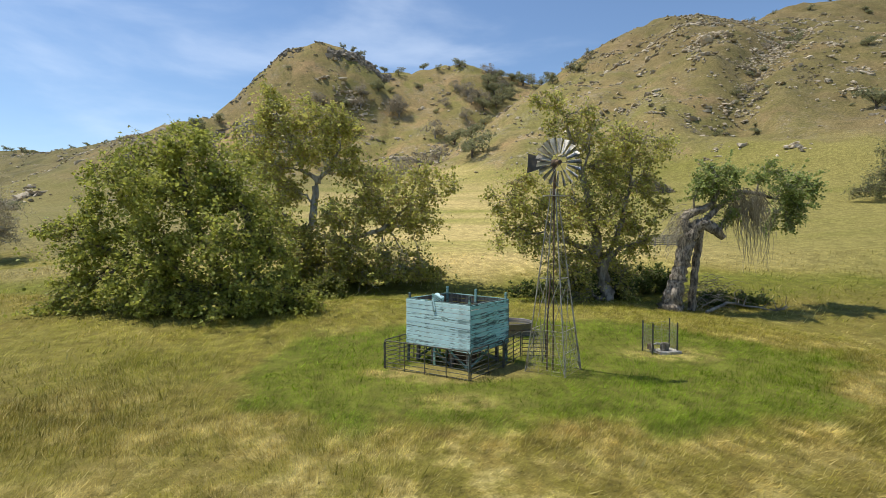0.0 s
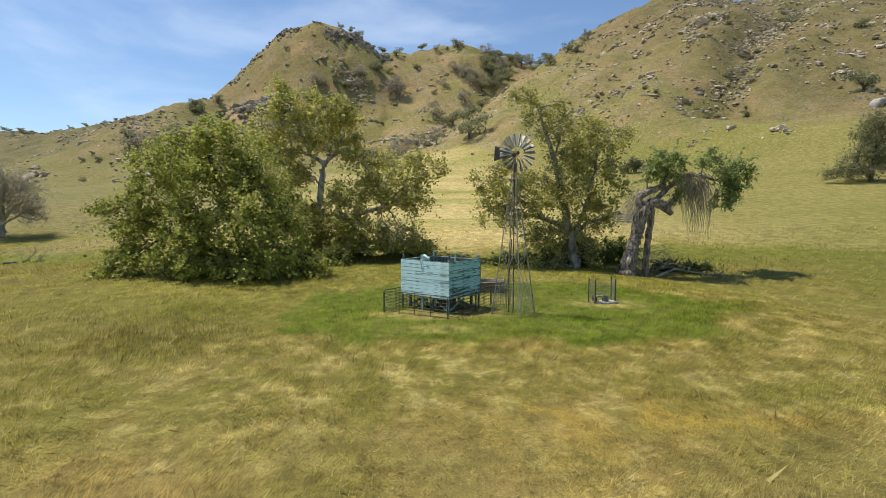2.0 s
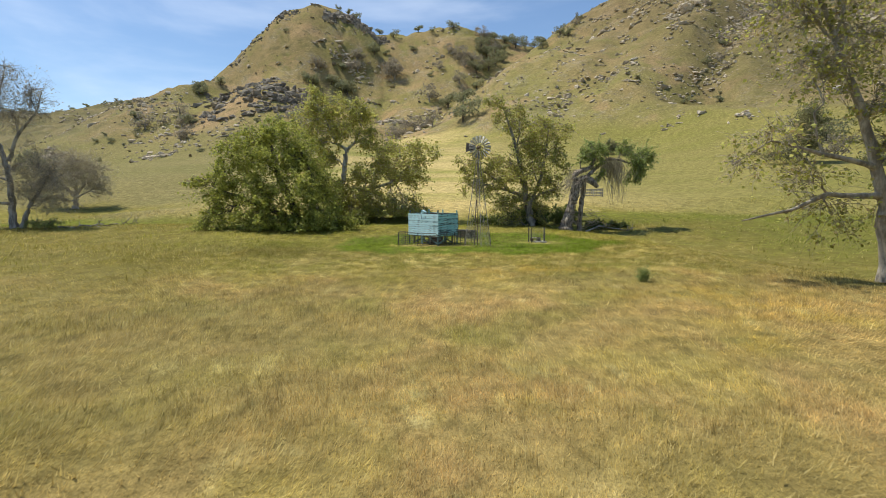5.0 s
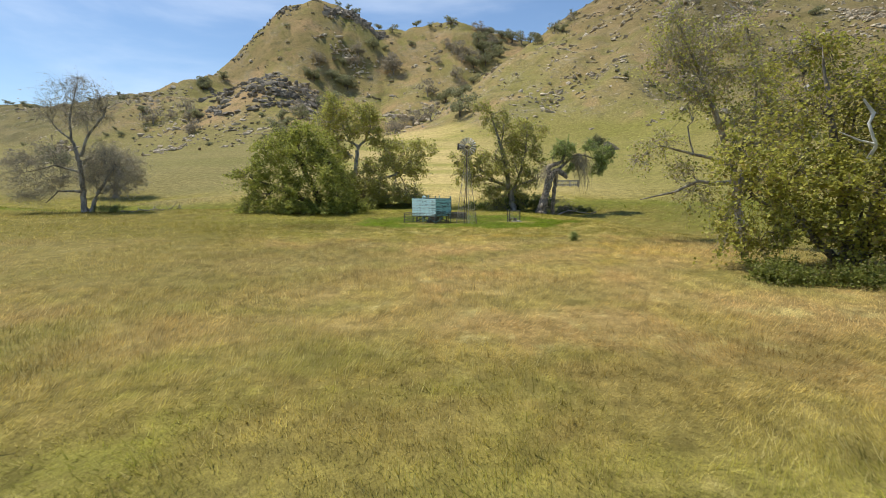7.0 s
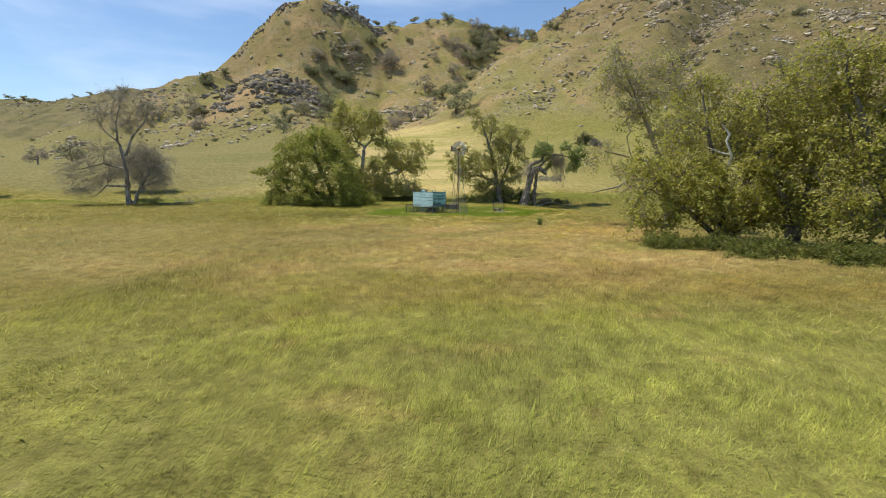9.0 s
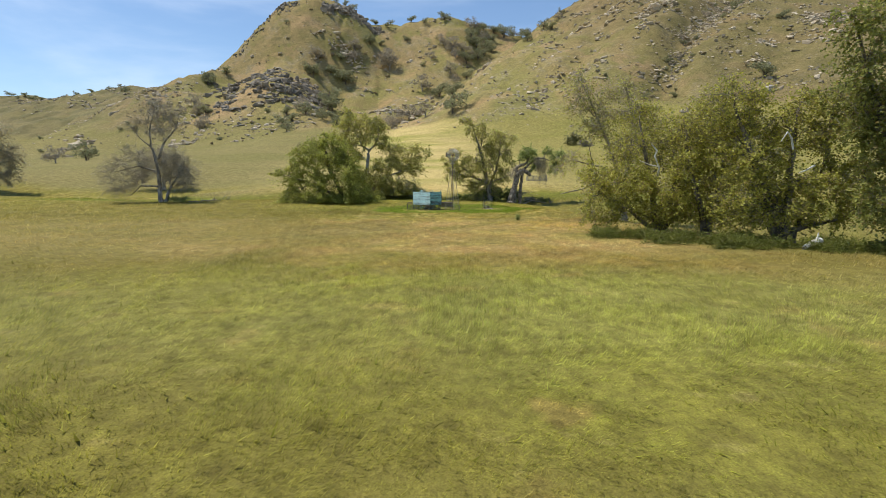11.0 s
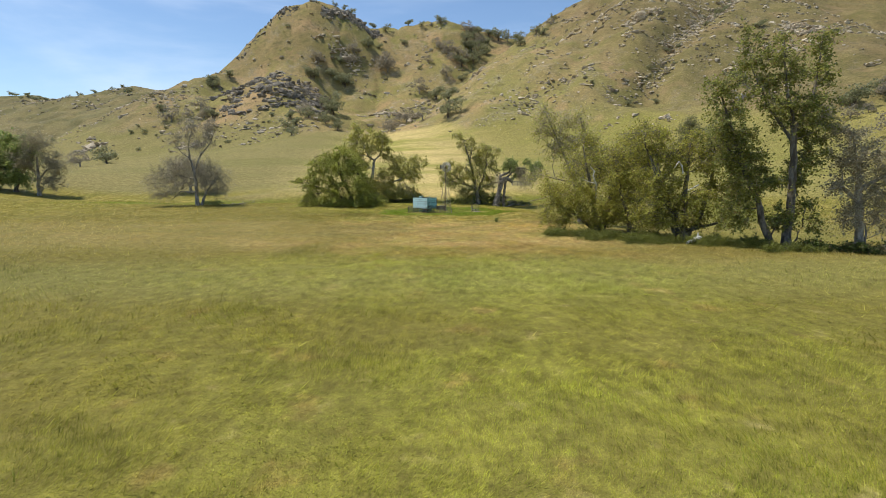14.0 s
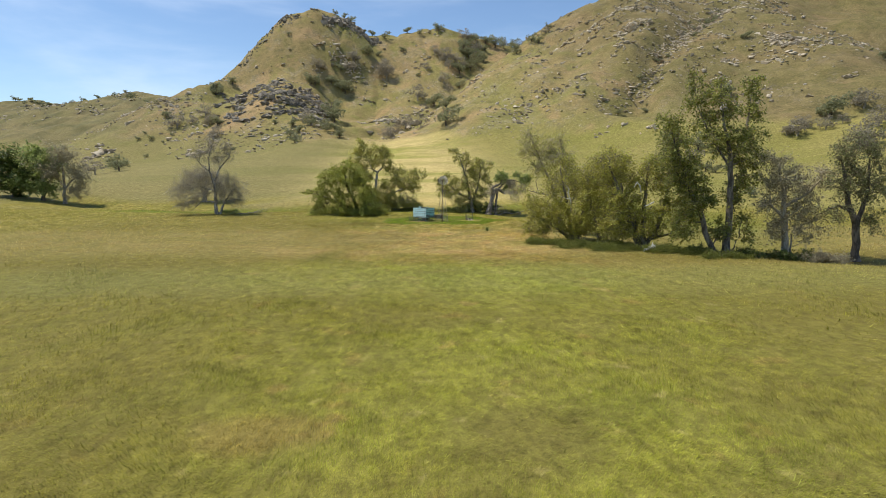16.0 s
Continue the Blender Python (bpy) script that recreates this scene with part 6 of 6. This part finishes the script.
pipe_panel((-3.25, 2.05), (-0.03, 0.0), "dark pipe stock panel before the long side of the tank")
pipe_panel((0.04, 0.02), (1.50, 1.92), "dark pipe stock panel beside the short side of the tank", bays=2)
pipe_panel((1.56, 2.0), (2.52, 3.66), "dark pipe stock panel behind the tank", bays=2)
pipe_panel((2.6, 3.72), (3.62, 3.62), "pipe stock panel with rounded corners beside the windmill", bays=2)
pipe_panel((-3.3, 2.15), (-1.6, 4.6), "dark pipe stock panel at the far end of the tank", bays=3)


def stock_tank():
    x, y = 2.95, 8.2
    ob = thing("stock_tank", pose(x, y, land(x, y)), "round rusty steel stock trough full of water", "trough")
    r, h = 1.0, 0.62
    bm = bmesh.new()
    prof = [(r, 0), (r, h), (r + 0.03, h + 0.02), (r - 0.01, h + 0.035), (r - 0.03, h), (r - 0.03, 0.04), (0, 0.04)]
    vs = [bm.verts.new((p[0], 0, p[1])) for p in prof]
    es = [bm.edges.new((p, q)) for p, q in zip(vs, vs[1:])]
    bmesh.ops.spin(bm, geom=vs + es, cent=(0, 0, 0), axis=(0, 0, 1), angle=2 * math.pi, steps=40, use_merge=True)
    part("wall", bm_mesh("wall", bm, M_VANE, True), ob)
    bm = bmesh.new()
    bmesh.ops.create_circle(bm, cap_ends=True, segments=40, radius=r - 0.035)
    part("water", bm_mesh("water", bm, M_WATER), ob, "dark still water", pose(0, 0, h - 0.09))
    part("rib", pipe("rib", [(1.01 * math.cos(a), 1.01 * math.sin(a), 0.32) for a in np.linspace(0, 2 * math.pi, 41)], 0.018, M_RUST, 6), ob)


stock_tank()


# ---------------------------------------------------------------- windmill
def windmill():
    cx, cy = 3.45, 1.6
    z0 = land(cx, cy)
    ob = thing("windmill", pose(cx, cy, z0 - 0.05), "galvanized steel lattice windmill with a many-bladed wheel", "windmill")
    rng = np.random.default_rng(9)
    foot, head, tall = 1.16, 0.13, 7.25
    turn = radians(9)
    corner = [turn - math.pi / 2 + k * math.pi / 2 for k in range(4)]

    def leg(k, z):
        r = foot + (head - foot) * z / tall
        return (r * math.cos(corner[k % 4]), r * math.sin(corner[k % 4]), z)

    def bar(name, a, b, w):
        return part(name, board(name, ((Vector(b) - Vector(a)).length, w, w * 0.35), M_GALV, 0.0), ob, m=between(a, b))

    for k in range(4):
        part("leg", pipe("leg", [leg(k, 0), leg(k, 3.6), leg(k, tall)], 0.027, M_GALV, 5), ob)
        for z in (1.74, 3.74, 5.6):
            bar("girt", leg(k, z), leg(k + 1, z), 0.04)
        for low, high, r in ((0.05, 3.74, 0.012), (3.74, 5.6, 0.006)):
            for a, b in ((leg(k, low), leg(k + 1, high)), (leg(k + 1, low), leg(k, high))):
                part("brace", pipe("brace", [a, b], r, M_GALV, 4), ob)
        net = Heap()
        for n in range(11):
            z = 0.08 + 0.15 * n
            net.tube([leg(k, z), leg(k + 1, z)], [0.005, 0.005], 3)
        for n in range(1, 9):
            a, b, s = np.array(leg(k, 0.05)), np.array(leg(k + 1, 0.05)), n / 9
            c, d = np.array(leg(k, 1.7)), np.array(leg(k + 1, 1.7))
            net.tube([a + (b - a) * s, c + (d - c) * s], [0.005, 0.005], 3)
        part("netting", net.mesh("netting", M_GALV), ob, "wire netting round the foot of the tower")
    for k in (1, 3):
        part("stay", pipe("stay", [(leg(k, 0)[0] * 1.03, leg(k, 0)[1] * 1.03 - 0.06, 0), (leg(k, 3.8)[0] * 0.98, leg(k, 3.8)[1] - 0.04, 3.85)], 0.018, M_GALV, 5), ob)
    bar("low_girt", leg(0, 0.92), leg(1, 0.92), 0.04)
    part("pump_rod", pipe("pump_rod", [(0, 0, 0), (0, 0, 8.0)], 0.03, M_RUST, 6), ob, "dark pump rod in the middle of the tower")
    part("pump_pipe", pipe("pump_pipe", [(-0.22, 0.1, 0), (-0.22, 0.1, 1.9), (-0.1, 0.05, 3.9)], 0.035, M_RUST, 6), ob)
    # platform below the head
    for a, b in (((-0.42, -0.14), (0.42, -0.14)), ((-0.42, 0.14), (0.42, 0.14))):
        part("platform_board", board("platform_board", (0.86, 0.2, 0.035), M_CONCRETE), ob, "bleached platform board", pose(0, a[1], 6.98, 0, rng.normal(0, 2), 8))
    part("mast", pipe("mast", [(0, 0, 6.8), (0, 0, 8.15)], 0.06, M_RUST, 8), ob)
    # wheel
    face = Vector((0.22, -0.97, 0.03)).normalized()
    hub = Vector((0, 0, 8.24)) + face * 0.36
    seat = Matrix.Translation(hub) @ face.to_track_quat("Z", "Y").to_matrix().to_4x4()
    wheel = part("wheel", None, ob, "eighteen-bladed pale steel wheel", seat)
    bm = bmesh.new()
    inner, outer, n = 0.34, 0.95, 7
    grid = []
    for i in range(n):
        v = i / (n - 1) - 0.5
        row = []
        for r, half in ((inner, 0.04), (outer, 0.105)):
            row.append(bm.verts.new((r, v * 2 * half, 0.05 * (1 - 4 * v * v) - v * half * 1.5)))
        grid.append(row)
    for p, q in zip(grid, grid[1:]):
        bm.faces.new((p[0], p[1], q[1], q[0]))
    bmesh.ops.solidify(bm, geom=bm.faces[:], thickness=0.004)
    blade = bm_mesh("blade", bm, M_WHEEL, True)
    for k in range(18):
        part("blade", blade, wheel, m=Matrix.Rotation(2 * math.pi * k / 18 + 0.1, 4, "Z"))
    for r in (0.42, 0.80):
        part("ring", pipe("ring", [(r * math.cos(a), r * math.sin(a), -0.03) for a in np.linspace(0, 2 * math.pi, 49)], 0.012, M_GALV, 5), wheel)
    for k in range(6):
        a = k * math.pi / 3
        part("spoke", pipe("spoke", [(0.05 * math.cos(a), 0.05 * math.sin(a), 0.05), (0.85 * math.cos(a), 0.85 * math.sin(a), -0.03)], 0.012, M_GALV, 5), wheel)
    bm = bmesh.new()
    bmesh.ops.create_cone(bm, cap_ends=True, segments=16, radius1=0.11, radius2=0.08, depth=0.24)
    part("hub", bm_mesh("hub", bm, M_RUST, False), wheel, "dark hub")
    bm = bmesh.new()
    bmesh.ops.create_cube(bm, size=1, matrix=Matrix.Diagonal((0.24, 0.42, 0.30, 1)))
    bmesh.ops.bevel(bm, geom=bm.edges[:], offset=0.06, segments=3, affect="EDGES")
    part("gearbox", bm_mesh("gearbox", bm, M_RUST, True), ob, "dark gear housing", pose(0, 0, 8.25, 0, 0, 13))
    # tail vane folded beside the wheel
    tail = Matrix.Translation((0, 0.06, 8.28)) @ pose(0, 0, 0, 0, 0, 160)
    part("tail_boom", pipe("tail_boom", [(0.0, 0, 0.10), (0.55, 0, 0.12)], 0.018, M_VANE, 5), ob, m=tail)
    part("tail_boom", pipe("tail_boom", [(0.0, 0, -0.12), (0.55, 0, -0.10)], 0.018, M_VANE, 5), ob, m=tail)
    bm = bmesh.new()
    vs = [bm.verts.new(p) for p in ((0.30, 0, -0.15), (0.30, 0, 0.19), (1.02, 0, 0.42), (1.06, 0, -0.36))]
    bm.faces.new(vs)
    bmesh.ops.solidify(bm, geom=bm.faces[:], thickness=0.006)
    part("tail_vane", bm_mesh("tail_vane", bm, M_VANE), ob, "dark sheet steel tail vane", tail)
    return ob


windmill()


# ---------------------------------------------------------------- fenced well head
def well_pen():
    corners = [(8.62, 4.2), (9.85, 4.4), (10.05, 5.6), (8.5, 5.0)]
    ob = thing("well_pen", pose(9.2, 4.6, land(9.2, 4.6)), "four dark steel posts with wire netting round a well", "fence")
    local = [(x - 9.2, y - 4.6) for x, y in corners]
    for x, y in local:
        part("post", pipe("post", [(x, y, -0.1), (x, y, 1.42)], 0.04, M_PIPE, 5), ob, "dark steel post")
    for k, ((ax, ay), (bx, by)) in enumerate(zip(local, local[1:] + local[:1])):
        net = Heap()
        for n in range(9):
            z = 0.08 + 0.15 * n
            net.tube([(ax, ay, z), (bx, by, z)], [0.005, 0.005], 3)
        for n in range(1, 10):
            s = n / 10
            x, y = ax + s * (bx - ax), ay + s * (by - ay)
            net.tube([(x, y, 0.05), (x, y, 1.3)], [0.005, 0.005], 3)
        part("netting", net.mesh("netting", M_GALV), ob, "thin wire netting")
    return ob


well_pen()


def well_head():
    x, y = 9.4, 4.5
    ob = thing("capped_well", pose(x, y, land(x, y), 0, 0, 14), "pale concrete slab with a capped well pipe", "well")
    part("slab", board("slab", (1.05, 0.8, 0.14), M_CONCRETE, 0.02), ob, m=pose(0, 0, 0.07))
    bm = bmesh.new()
    bmesh.ops.create_cone(bm, cap_ends=True, segments=20, radius1=0.19, radius2=0.18, depth=0.34)
    bmesh.ops.bevel(bm, geom=[e for e in bm.edges if abs(e.verts[0].co.z - e.verts[1].co.z) < 0.01 and e.verts[0].co.z > 0], offset=0.03, segments=2, affect="EDGES")
    part("cap", bm_mesh("cap", bm, M_TIMBER, False), ob, m=pose(-0.1, 0, 0.31))
    part("discharge_pipe", pipe("discharge_pipe", [(-0.15, 0.05, 0.42), (-0.5, 0.05, 0.46), (-0.75, 0.05, 0.42), (-0.78, 0.05, 0.1)], 0.05, M_CONCRETE), ob)
    part("valve_box", board("valve_box", (0.26, 0.2, 0.26), M_RUST, 0.02), ob, m=pose(-0.62, 0.3, 0.28))


well_head()


# ---------------------------------------------------------------- cattle chute on the slope
def cattle_chute():
    x, y = 25.0, 39.0
    rng = np.random.default_rng(21)
    ob = thing("cattle_chute", pose(x, y, land(x, y) - 0.05, 0, 0, -6), "bleached board cattle chute on the foot slope", "cattle pen")
    for row in (0.0, 1.2):
        for k in range(4):
            part("post", board("post", (0.12, 0.12, 1.35), M_PALE_BOARD), ob, m=pose(-2.1 + 1.4 * k, row, 0.62, rng.normal(0, 2), rng.normal(0, 2), 0))
        for k in range(5):
            part("rail", board("rail", (4.5, 0.035, 0.13), M_PALE_BOARD), ob, m=pose(0, row - 0.08, 0.25 + 0.24 * k, 0, rng.normal(0, 0.8), 0))
    return ob


cattle_chute()
